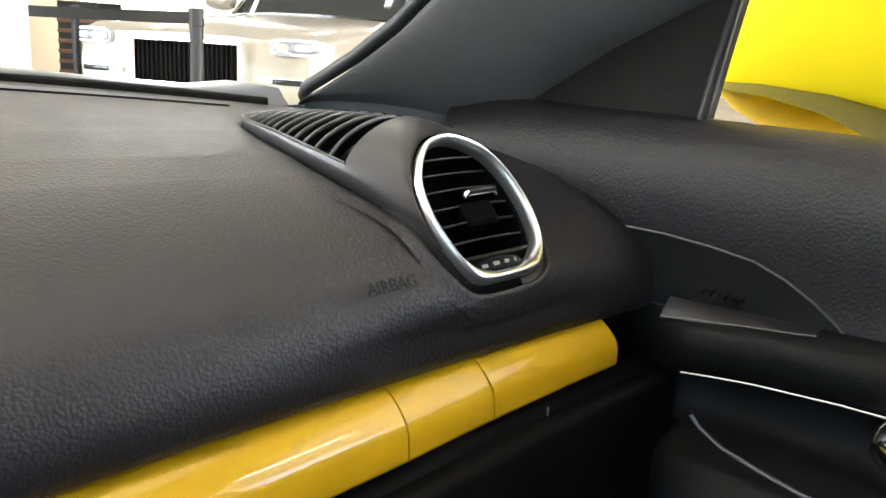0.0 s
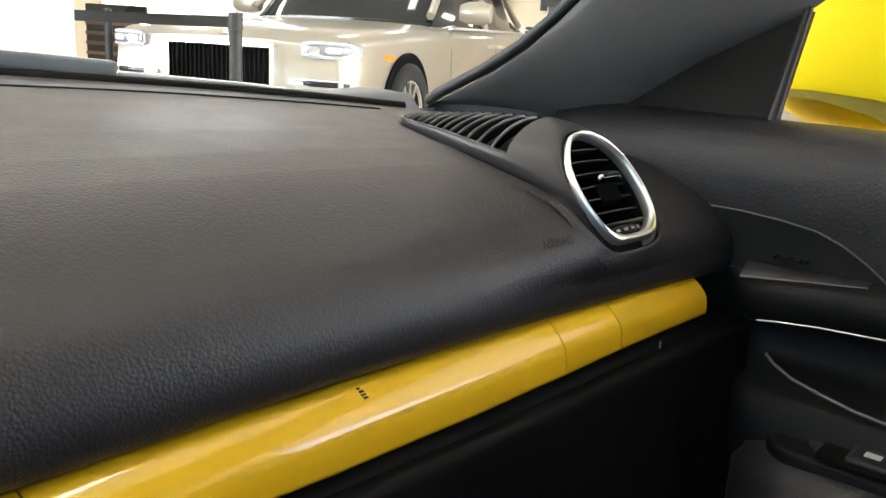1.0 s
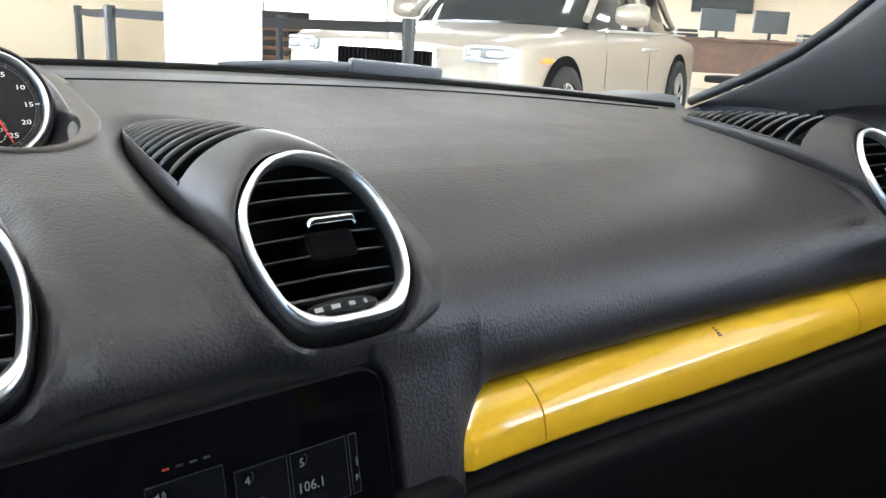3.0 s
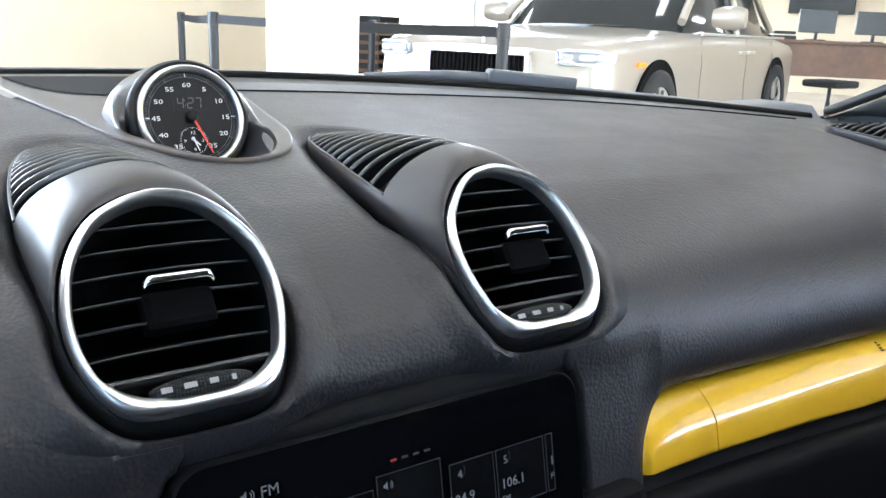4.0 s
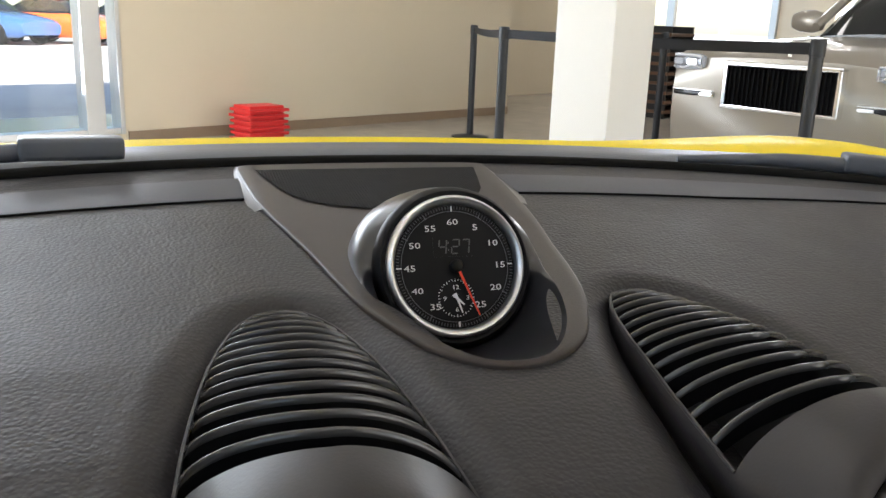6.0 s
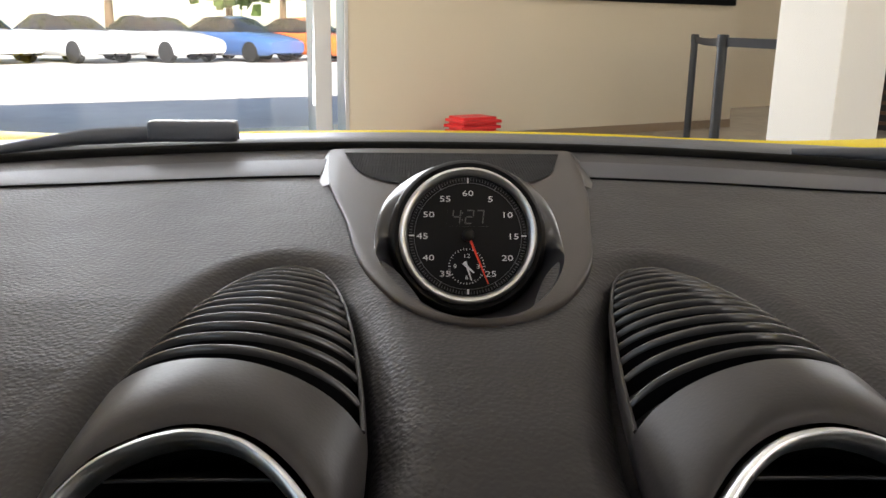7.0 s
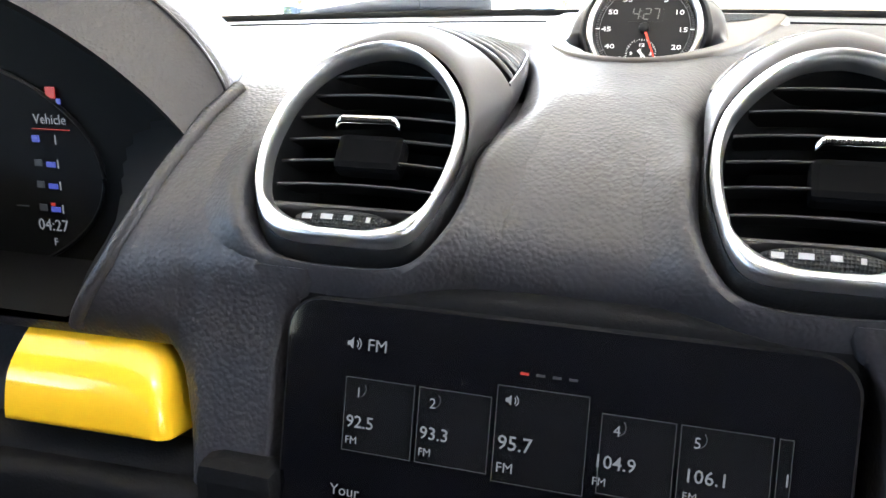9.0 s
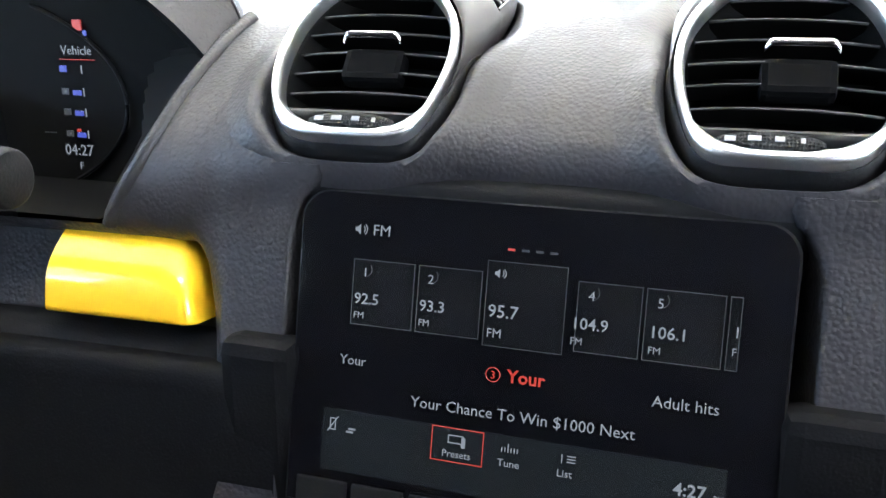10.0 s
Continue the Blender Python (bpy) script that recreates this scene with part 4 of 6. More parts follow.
def speaker_icon(x, z, s):
    bm = bmesh.new()
    y = scr(z)
    vs = [bm.verts.new((x + a * s, y + b * s, 0.0003)) for a, b in ((0, 0.3), (0.35, 0.3), (0.8, 0.75), (0.8, -0.75), (0.35, -0.3), (0, -0.3))]
    bm.faces.new(vs)
    for r in (0.45, 0.8):
        for k in range(6):
            a0, a1 = radians(-50 + 100 * k / 6), radians(-50 + 100 * (k + 1) / 6)
            q = [(0.9 + rr * math.cos(a), rr * math.sin(a)) for rr, a in ((r, a0), (r, a1), (r + 0.16, a1), (r + 0.16, a0))]
            bm.faces.new([bm.verts.new((x + a * s, y + b * s, 0.0003)) for a, b in q])
    part("speaker_icon", bm, LIT_W, screen)


speaker_icon(-0.0665, 0.8545, 0.0026)
put_text("FM", -0.0598, 0.8527, 0.0056, LIT_W)
for k in range(4):
    x = -0.0100 + 0.0049 * k
    flat("page_dot", x, x + 0.0026, 0.8517, 0.8525, LIT_R if k == 0 else LIT_G)
tiles = (("1", "92.5", -0.0663, -0.0428), ("2", "93.3", -0.0414, -0.0181), ("", "95.7", -0.0166, 0.0113), ("4", "104.9", 0.0150, 0.0362), ("5", "106.1", 0.0374, 0.0622))
for n, freq, x0, x1 in tiles:
    big = freq == "95.7"
    zt, zb = (0.8480, 0.8190) if big else (0.8440, 0.8207)
    flat("tile", x0, x1, zb, zt, TILE, 0.00015)
    outline("tile_border", x0, x1, zb, zt, 0.00025, LIT_G)
    tx = x0 + (0.0012 if big else 0.0010)
    put_text(freq, 0.0136 if n == "4" else 0.0391 if n == "5" else tx, 0.8290 if big else 0.8283, 0.0063 if big else 0.0056, LIT_W, bold=0.00004)
    put_text("FM", 0.0136 if n == "4" else 0.0391 if n == "5" else tx, 0.8221 if big else 0.8231, 0.0044 if big else 0.0034, LIT_W)
    if big:
        speaker_icon(x0 + 0.0028, 0.8438, 0.0022)
    else:
        put_text(n, x0 + 0.0036, 0.8379, 0.0046, LIT_W)
        bm = bmesh.new()
        vs, fs = tube([(x0 + 0.0046 + 0.0026 * math.cos(a), scr(0.8405) + 0.0026 * math.sin(a), 0.0002) for a in (radians(-70 + 110 * k / 10) for k in range(11))], 0.00012, 4)
        bm.free()
        mesh_ob("badge_arc", vs, fs, LIT_G, screen)
flat("tile", 0.0634, 0.0668, 0.8207, 0.8440, TILE, 0.00015)
outline("tile_border", 0.0634, 0.0672, 0.8207, 0.8440, 0.00025, LIT_G)
put_text("1", 0.0650, 0.8312, 0.0052, LIT_W)
put_text("F", 0.0650, 0.8255, 0.0036, LIT_W)
put_text("Your", -0.0693, 0.8062, 0.0050, LIT_W)
put_text("Your", -0.0068, 0.8076, 0.0064, LIT_R, bold=0.00012)
put_text("3", -0.0118, 0.8081, 0.0040, LIT_R, "CENTER")
v, f = tube([(-0.0118 + 0.0025 * math.cos(a), scr(0.8095) + 0.0025 * math.sin(a), 0.0002) for a in (math.tau * k / 20 for k in range(20))], 0.00016, 4, True)
mesh_ob("preset_badge", v, f, LIT_R, screen)
put_text("Adult hits", 0.0420, 0.8063, 0.0054, LIT_W)
put_text("Your Chance To Win $1000 Next", -0.0410, 0.7945, 0.0056, LIT_W)
flat("menu_bar", -0.0745, 0.0675, 0.7670, 0.7895, BAR, 0.00015)
outline("menu_focus", -0.0323, -0.0132, 0.7772, 0.7893, 0.00035, LIT_R)
put_text("Presets", -0.0228, 0.7790, 0.0036, LIT_W, "CENTER")
outline("presets_icon", -0.0262, -0.0205, 0.7838, 0.7868, 0.00035, LIT_W)
flat("presets_icon", -0.0212, -0.0198, 0.7826, 0.7862, LIT_W, 0.0004)
put_text("Tune", -0.0040, 0.7788, 0.0038, LIT_W, "CENTER")
for k, h in enumerate((0.0016, 0.0016, 0.0030, 0.0016, 0.0016, 0.0016)):
    flat("tune_icon", -0.0068 + 0.0011 * k, -0.0064 + 0.0011 * k, 0.7838, 0.7838 + h, LIT_W)
put_text("List", 0.0155, 0.7786, 0.0038, LIT_W, "CENTER")
for k in range(3):
    flat("list_icon", 0.0160, 0.0190, 0.7836 + 0.0010 * k, 0.7840 + 0.0010 * k, LIT_W)
flat("list_icon", 0.0141, 0.0145, 0.7832, 0.7862, LIT_W)
put_text("4:27", 0.0512, 0.7790, 0.0060, LIT_W, bold=0.0001)
put_text("PM", 0.0637, 0.7790, 0.0026, LIT_W)
outline("phone_icon", -0.0716, -0.0692, 0.7818, 0.7862, 0.0004, LIT_W)
v, f = tube([(-0.0724, scr(0.7812), 0.0003), (-0.0684, scr(0.7868), 0.0003)], 0.0002, 4)
mesh_ob("phone_icon", v, f, LIT_W, screen)
flat("link_icon", -0.0650, -0.0622, 0.7815, 0.7822, LIT_W)
flat("link_icon", -0.0642, -0.0614, 0.7826, 0.7833, LIT_W)
# hard keys under the glass
for k in range(3):
    bm = bmesh.new()
    box(bm, (-0.083 + 0.022 * k, -0.1040, 0.0002), (-0.063 + 0.022 * k, -0.0945, 0.0022), 0.0008)
    part("hard_key", bm, HARD, screen)

# ---- instrument cluster ----
cluster = thing("instrument_cluster", "hooded instrument cluster with a dark colour display beside the steering column", "instrument cluster")


def hood_row(y, xr, zr, top, power=1.15, xc=-0.36, n=44, lean=-0.012):
    """An arch over the instruments at depth y from its right foot (xr, zr) up to top and down again."""
    rx = xr - xc
    out = [(xr + 0.003, y, zr - 0.012)]
    for k in range(n + 1):
        a = math.pi * k / n
        out.append((xc + rx * math.copysign(abs(math.cos(a)) ** 0.85, math.cos(a)), y + lean * math.sin(a), zr + (top - zr) * math.sin(a) ** power))
    return out


rows = [hood_row(0.10, -0.300, 0.925, 0.950), hood_row(0.05, -0.262, 0.926, 0.968), hood_row(0.0, -0.228, 0.927, 0.982), hood_row(-0.05, -0.196, 0.926, 0.993), hood_row(-0.10, -0.170, 0.924, 1.001), hood_row(-0.14, -0.1535, 0.9225, 1.005),
        hood_row(-0.148, -0.1510, 0.922, 1.005), hood_row(-0.152, -0.1505, 0.921, 1.003), hood_row(-0.156, -0.1507, 0.919, 0.999, 1.2)]
v, f = grid(rows)
mesh_ob("hood", v, f, LEATHER, cluster, "leather-covered hood")
tube_ob("hood_seam", [(x, y - 0.0006, z + 0.0004) for x, y, z in rows[7][2:-1]], 0.0007, PODSKIN, cluster, sides=6)
inner = [hood_row(-0.1555, -0.1507, 0.919, 0.9985, 1.2), hood_row(-0.166, -0.1510, 0.914, 0.992, 1.4), hood_row(-0.174, -0.1515, 0.9095, 0.987, 1.6), hood_row(-0.177, -0.1530, 0.908, 0.984, 1.6)]
v, f = grid(inner)
mesh_ob("hood_face", v, f, LEATHER, cluster, "grained face of the hood")
lining = [inner[-1], hood_row(-0.172, -0.156, 0.905, 0.980, 1.6), hood_row(-0.160, -0.162, 0.900, 0.976, 1.6, lean=-0.006), hood_row(-0.1485, -0.168, 0.895, 0.972, 1.6, lean=0.0)]
lining.append([(x, -0.1485, 0.80) for x, y, z in lining[-1]])
v, f = grid(lining)
mesh_ob("hood_lining", v, f, BLACK, cluster, "matt black lining")
# dark side wall of the instrument well and its back
edge = [(lerp_table(WELL, z), front_y(z) + face_off(-0.16), z) for z in (0.926, 0.918, 0.911, 0.905, 0.899, 0.892, 0.885, 0.877, 0.870, 0.864, 0.858, 0.850, 0.846)]
tube_ob("well_bead", [(x + 0.0010, y + 0.0006, z) for x, y, z in edge], 0.0032, LEATHER, cluster, sides=10)
rows = [[(x + 0.001, y, z) for x, y, z in edge], [(x - 0.006, y + 0.006, z) for x, y, z in edge], [(x - 0.020, y + 0.025, z) for x, y, z in edge], [(-0.218, -0.140, z) for x, y, z in edge]]
v, f = grid(rows)
mesh_ob("well_side", v, f, BLACK, cluster, "dark side of the instrument well")
v, f = grid([[(x, y, z) for y, z in ((-0.216, 0.846), (-0.19, 0.846), (-0.150, 0.846))] for x in (-0.62, -0.45, -0.30, -0.186)])
mesh_ob("well_floor", v, f, BLACK, cluster)
CLM = Matrix.Translation((0, -0.1500, 0)) @ Matrix.Rotation(radians(90), 4, "X")
for s, x, z, size, m_ in (("Vehicle", -0.2540, 0.9080, 0.0062, LIT_W), ("04:27", -0.2580, 0.8585, 0.0078, LIT_W), ("F", -0.2500, 0.8515, 0.0050, LIT_W)):
    text_ob("display_text", s, size, CLM @ Matrix.Translation((x, z, 0.0)), m_, cluster)


def cl_flat(name, x0, x1, z0, z1, material):
    bm = bmesh.new()
    box(bm, (x0, -0.1505, z0), (x1, -0.1500, z1))
    part(name, bm, material, cluster)


for k, z in enumerate((0.8990, 0.8880, 0.8780, 0.8672)):
    cl_flat("gauge_icon", -0.2555, -0.2515, z + 0.0006, z + 0.0036, LIT_G if k else LIT_B)
    if k:
        cl_flat("gauge_bar", -0.2490, -0.2440, z + 0.0004, z + 0.0028, LIT_B)
    cl_flat("gauge_tick", -0.2428, -0.2423, z, z + 0.0040, LIT_W)
cl_flat("gauge_warm", -0.2490, -0.2468, 0.8704, 0.8718, LIT_R)
cl_flat("warning_icon", -0.2450, -0.2400, 0.9195, 0.9245, LIT_R)
cl_flat("warning_icon", -0.2395, -0.2375, 0.9170, 0.9195, LIT_B)
cl_flat("underline", -0.2550, -0.2340, 0.9055, 0.9058, LIT_R)
cl_flat("range_dashes", -0.2690, -0.2620, 0.8690, 0.8694, LIT_G)
v, f = tube([(-0.36 + 0.142 * math.cos(a), -0.1502, 0.885 + 0.060 * math.sin(a)) for a in (radians(-50 + 100 * k / 24) for k in range(25))], 0.0010, 6)
mesh_ob("display_edge", v, f, DIAL, cluster)

# steering column stalk
stalk = thing("wiper_stalk", "black and silver wiper stalk on the steering column", "stalk")
v, f = tube([(-0.31, -0.262, 0.867), (-0.25, -0.272, 0.871), (-0.20, -0.278, 0.8745), (-0.1670, -0.2797, 0.8765), (-0.1652, -0.2798, 0.8766), (-0.1642, -0.2798, 0.8766)], [0.0075, 0.0085, 0.0098, 0.0105, 0.0101, 0.0090], 24)
mesh_ob("lever", v, f, HARD, stalk)
for x, r in ((-0.1700, 0.0108), (-0.1770, 0.0107), (-0.1880, 0.0105)):
    v, f = tube([(x - 0.0012, -0.2795, 0.8763), (x + 0.0012, -0.2796, 0.8764)], r, 24)
    mesh_ob("lever_ring", v, f, SATIN, stalk, "satin grey grip ring")
column = thing("steering_column", "black plastic steering column cover", "steering column")
bm = bmesh.new()
box(bm, (-0.43, -0.27, 0.80), (-0.285, -0.15, 0.895), 0.02)
part("cover", bm, HARD, column, smooth=True)


# ---- passenger door, pillar and cabin shell ----
door = thing("door_1", "closed black passenger door with a leather-grained panel and pull handle", "car door", kind="structure")
DOORP = [(0.735, 0.940), (0.712, 0.9485), (0.690, 0.9510), (0.674, 0.9480), (0.664, 0.9390), (0.658, 0.9250), (0.6560, 0.9080), (0.6575, 0.8900), (0.6595, 0.8700), (0.6600, 0.8540), (0.6570, 0.8450)]


def door_x(z):
    return lerp_table(sorted((zz, xx) for xx, zz in DOORP[2:]), z)


def bow(y):
    """The door leans in a little towards the rear."""
    return -0.03 * max(0.0, -0.45 - y)


ys = [-0.11 - 0.03 * k for k in range(39)]
v, f = grid([[(x + bow(y), y, z) for x, z in DOORP] for y in ys])
mesh_ob("upper_panel", v, f, LEATHER, door, "grained black upper panel")
LOWER = [(0.6570, 0.8450), (0.6440, 0.8430), (0.6370, 0.8390), (0.6350, 0.8300), (0.6370, 0.8185), (0.6420, 0.8135), (0.6750, 0.8080), (0.6800, 0.7900), (0.6700, 0.7760), (0.6380, 0.7700), (0.6300, 0.7640), (0.6280, 0.7300), (0.6350, 0.60), (0.64, 0.45)]


def ledge_rise(y, z):
    """The ledge under the pull climbs towards the rear."""
    return lerp_table([(-0.40, 0.0105), (-0.36, 0.0085), (-0.33, 0.0055), (-0.297, 0.0)], y) * max(0.0, min(1.0, (z - 0.79) / 0.03))


def lower_row(y):
    fade = max(0.0, min(1.0, (-0.275 - y) / 0.03)) ** 0.7
    return [(0.657 + (x - 0.657) * fade + bow(y), y, z + ledge_rise(y, z)) for x, z in LOWER]


def lower_x(y, z):
    return lerp_table(sorted((p[2], p[0]) for p in lower_row(y)), z)


v, f = grid([lower_row(y) for y in [-0.17, -0.22, -0.27, -0.28, -0.29, -0.30, -0.31, -0.33, -0.36] + [-0.40 - 0.03 * k for k in range(30)]])
mesh_ob("lower_panel", v, f, HARD, door, "dark grained lower panel with a map pocket")
# curved insert above the pull; the light on its edge is added as a paler tube
ARC = [(-0.225, 0.8868), (-0.248, 0.8870), (-0.277, 0.8870), (-0.304, 0.8850), (-0.329, 0.8815), (-0.346, 0.8750), (-0.362, 0.8660), (-0.375, 0.8565), (-0.386, 0.8480)]
v, f = grid([[(door_x(z) - 0.0012, y, z) for y, z in ARC], [(door_x(0.5 * z + 0.4235) - 0.0014, y, 0.5 * z + 0.5 * 0.8470) for y, z in ARC], [(door_x(0.847) - 0.0016, y, 0.8465) for y, z in ARC]])
mesh_ob("insert", v, f, HARD, door, "smooth curved insert")
tube_ob("insert_lit_edge", [(door_x(z) - 0.0012, y, z) for y, z in ARC], 0.0007, SATIN, door, sides=6)
rows = []
for k in range(9):
    y, t = -0.286 - 0.0103 * k, k / 8
    zb, zt = 0.8428 + 0.0104 * t, 0.8520 + 0.0024 * t
    rows.append([(0.6490, y, zb - 0.0022), (0.6455, y, zb), (0.6480, y, zb + (zt - zb) * 0.4), (0.6545, y, zt), (0.6590, y, zt + 0.0002)])
v, f = grid(rows)
mesh_ob("pull_lip", v, f, PODSKIN, door, "satin lip of the pull handle")
tube_ob("lip_edge", [r[1] for r in rows], [0.0011 - 0.00008 * k for k in range(9)], SATIN, door, sides=6)
LINE = [(-0.305, 0.8170), (-0.320, 0.8192), (-0.345, 0.8220), (-0.386, 0.8245), (-0.45, 0.8260), (-0.60, 0.8280), (-0.80, 0.8300)]
tube_ob("trim_line", [(min(lower_x(y, z), lower_x(y, z + 0.002)) - 0.0010, y, z) for y, z in LINE], 0.0006, CHROME, door, "thin bright trim line", sides=6)
tube_ob("pocket_edge", [(0.6315, y, z) for y, z in ((-0.316, 0.797), (-0.322, 0.791), (-0.335, 0.784), (-0.354, 0.779), (-0.377, 0.774), (-0.397, 0.772), (-0.47, 0.766), (-0.60, 0.762))], 0.0013, SATIN, door, sides=6)
bm = bmesh.new()
for k in range(6):
    box(bm, (0.6500, -0.3060 - 0.0042 * k, 0.8585), (0.6575, -0.3032 - 0.0042 * k, 0.8610), 0.0004)
part("embossed_marking", bm, HARD, door, "faint embossed marking")
def tongue(x0, x1, y0, y1, z0, z1, r, n=10):
    """A rounded slab with a round front end, its top edge rolled by r."""
    cx, hw = (x0 + x1) / 2, (x1 - x0) / 2
    line = [(cx + hw * math.cos(math.pi * k / n), y0 - hw * 0.9 * (1 - math.sin(math.pi * k / n))) for k in range(n + 1)]
    line = [(x1, y1)] + line + [(x0, y1)]
    rows = []
    for inset, z in ((0, z0), (0, z1 - r), (r * 0.3, z1 - r * 0.3), (r, z1), (hw * 0.6, z1 + 0.001), (hw * 0.97, z1 + 0.001)):
        rows.append([(cx + (x - cx) * (1 - inset / hw), y - inset * (1 if y > y1 else 0), z) for x, y in line])
    return grid(rows)


v, f = tongue(0.590, 0.715, -0.300, -0.80, 0.60, 0.738, 0.022)
arm = mesh_ob("armrest", v, f, LEATHER, door, "padded armrest")
v, f = tongue(0.606, 0.668, -0.325, -0.60, 0.730, 0.7440, 0.004)
plate_ = mesh_ob("switch_panel", v, f, HARD, arm, "black window switch panel")
v, f = tongue(0.612, 0.662, -0.352, -0.58, 0.740, 0.7470, 0.003)
mesh_ob("switch_cover", v, f, PODSKIN, arm)
bm = bmesh.new()
box(bm, (0.604, -0.455, 0.7462), (0.640, -0.364, 0.7485), 0.002)
part("switch_well", bm, BLACK, arm)
for y in (-0.394, -0.428):
    bm = bmesh.new()
    box(bm, (0.608, y - 0.013, 0.7470), (0.632, y + 0.013, 0.7530), 0.003)
    part("window_switch", bm, PODSKIN, arm)
    bm = bmesh.new()
    box(bm, (0.616, y - 0.006, 0.7530), (0.624, y + 0.004, 0.7533))
    part("switch_mark", bm, PRINT, arm)
v, f = tube([(0.640, -0.411, 0.819), (0.630, -0.4115, 0.818), (0.621, -0.4140, 0.817), (0.617, -0.420, 0.8165), (0.615, -0.443, 0.813), (0.621, -0.485, 0.808), (0.634, -0.493, 0.807)], [0.006, 0.0075, 0.0095, 0.0105, 0.0095, 0.0075, 0.004], 14)
mesh_ob("release_lever", v, f, POLISH, door, "chrome door release lever")

pillar = thing("pillar_trim", "dark grey cloth-covered windscreen pillar trim", "pillar trim", kind="structure")
EDGE = [(0.635, 0.000, 0.936), (0.612, -0.028, 0.944), (0.606, -0.080, 0.968), (0.601, -0.120, 0.990), (0.598, -0.150, 1.012), (0.594, -0.177, 1.035), (0.580, -0.260, 1.100), (0.560, -0.380, 1.175), (0.540, -0.500, 1.235)]
OUTER = [(0.690, -0.120, 0.930), (0.690, -0.150, 0.945), (0.692, -0.185, 0.968), (0.692, -0.215, 0.986), (0.692, -0.250, 1.004), (0.690, -0.285, 1.022), (0.665, -0.380, 1.090), (0.635, -0.480, 1.150), (0.610, -0.580, 1.200)]
rows = []
for e, o in zip(EDGE, OUTER):
    e, o = Vector(e), Vector(o)
    row = []
    for t, lift in ((-0.06, -0.02), (0.0, -0.004), (0.06, 0.004), (0.2, 0.012), (0.4, 0.018), (0.6, 0.018), (0.8, 0.011), (0.94, 0.002), (1.0, -0.006)):
        row.append(e.lerp(o, t) + lift * Vector((-0.62, -0.55, 0.35)))
    rows.append(row)
PILLARM = mat("grey_headliner_cloth", (0.20, 0.199, 0.207), 0.85, spec=0.3, vary=0.08, scale=60, bump=0.2, bscale=900)
v, f = grid(rows)
mesh_ob("cover", v, f, PILLARM, pillar)
v, f = grid([[p + Vector((0.02, 0.015, -0.045)) for p in rows[0]], [p + Vector((0.006, 0.005, -0.014)) for p in rows[0]], rows[0]])
mesh_ob("foot", v, f, PILLARM, pillar)
mesh_ob("screen_seal", *tube([Vector(e) + Vector((0.004, 0.006, 0.004)) for e in EDGE], 0.005, 8), RUBBER, pillar, "black glass seal")
# mirror triangle
tri = thing("mirror_triangle", "black plastic corner panel ahead of the side window", "door trim", kind="structure")
v = [(0.690, -0.150, 0.944), (0.690, -0.277, 0.950), (0.690, -0.283, 0.987), (0.690, -0.290, 1.027), (0.692, -0.215, 0.987)]
v += [(x + 0.018, y, z) for x, y, z in v]
f = [(0, 1, 2, 3, 4), (5, 6, 7, 8, 9)] + [(k, (k + 1) % 5, 5 + (k + 1) % 5, 5 + k) for k in range(5)]
mesh_ob("panel", v, f, HARD, tri, smooth=False)
tube_ob("edge", [(0.6885, -0.2775, 0.948), (0.6885, -0.284, 0.987), (0.6885, -0.291, 1.030)], 0.0035, PODSKIN, tri, sides=8)

shell = thing("cabin_shell", "dark cabin lining of the sports car", "car cabin", kind="structure")
v, f = grid([[(x, y, z - 0.03 * (x / 0.6) ** 2) for y, z in ((-0.46, 1.235), (-0.52, 1.250), (-0.9, 1.262), (-1.25, 1.245), (-1.34, 1.19), (-1.36, 0.9), (-1.36, 0.3))] for x in (-0.66, -0.6, -0.4, -0.2, 0, 0.2, 0.4, 0.6, 0.66)])
mesh_ob("headliner", v, f, mat("black_headliner_cloth", (0.035, 0.035, 0.037), 0.9, spec=0.2, vary=0.08, scale=60, bump=0.2, bscale=900), shell)
v, f = grid([[(x, y, 0.30) for y in (-1.36, -0.8, -0.15)] for x in (-0.75, 0, 0.75)])
mesh_ob("carpet", v, f, BLACK, shell)
for s in (-1, 1):
    v, f = grid([[(s * 0.735, y, z) for z in (0.3, 0.6, 0.945)] for y in (0.0, -0.5, -0.95, -1.36)])
    mesh_ob("side_wall", v, f, HARD, shell)
    v, f = grid([[(s * 0.70, y, z) for z in (0.93, 1.1, 1.22)] for y in (-0.98, -1.2, -1.36)])
    mesh_ob("quarter_panel", v, f, PILLARM, shell)
left_door = thing("door_2", "black driver's door panel", "car door", kind="structure")
v, f = grid([[(-x - bow(y), y, z) for x, z in DOORP + LOWER[2:]] for y in ys])
mesh_ob("panel", v, f, LEATHER, left_door)
left_pillar = thing("pillar_trim", "dark grey cloth-covered windscreen pillar trim", "pillar trim", kind="structure")
mesh_ob("cover", *grid([[(-p[0], p[1], p[2]) for p in r] for r in rows]), PILLARM, left_pillar)

# ---- outside of the yellow car ----
WYELLOW = mat("yellow_body_paint", (0.86, 0.66, 0.010), 0.55, spec=0.15, coat=0.04, vary=0.02, scale=60)
bonnet = thing("car_bonnet", "bright yellow painted bonnet and front wings of the sports car", "bonnet")
BON = [(0.25, 0.912), (0.32, 0.939), (0.40, 0.9490), (0.50, 0.9345), (0.60, 0.9155), (0.80, 0.877), (1.00, 0.830), (1.30, 0.745), (1.60, 0.630), (1.72, 0.50)]


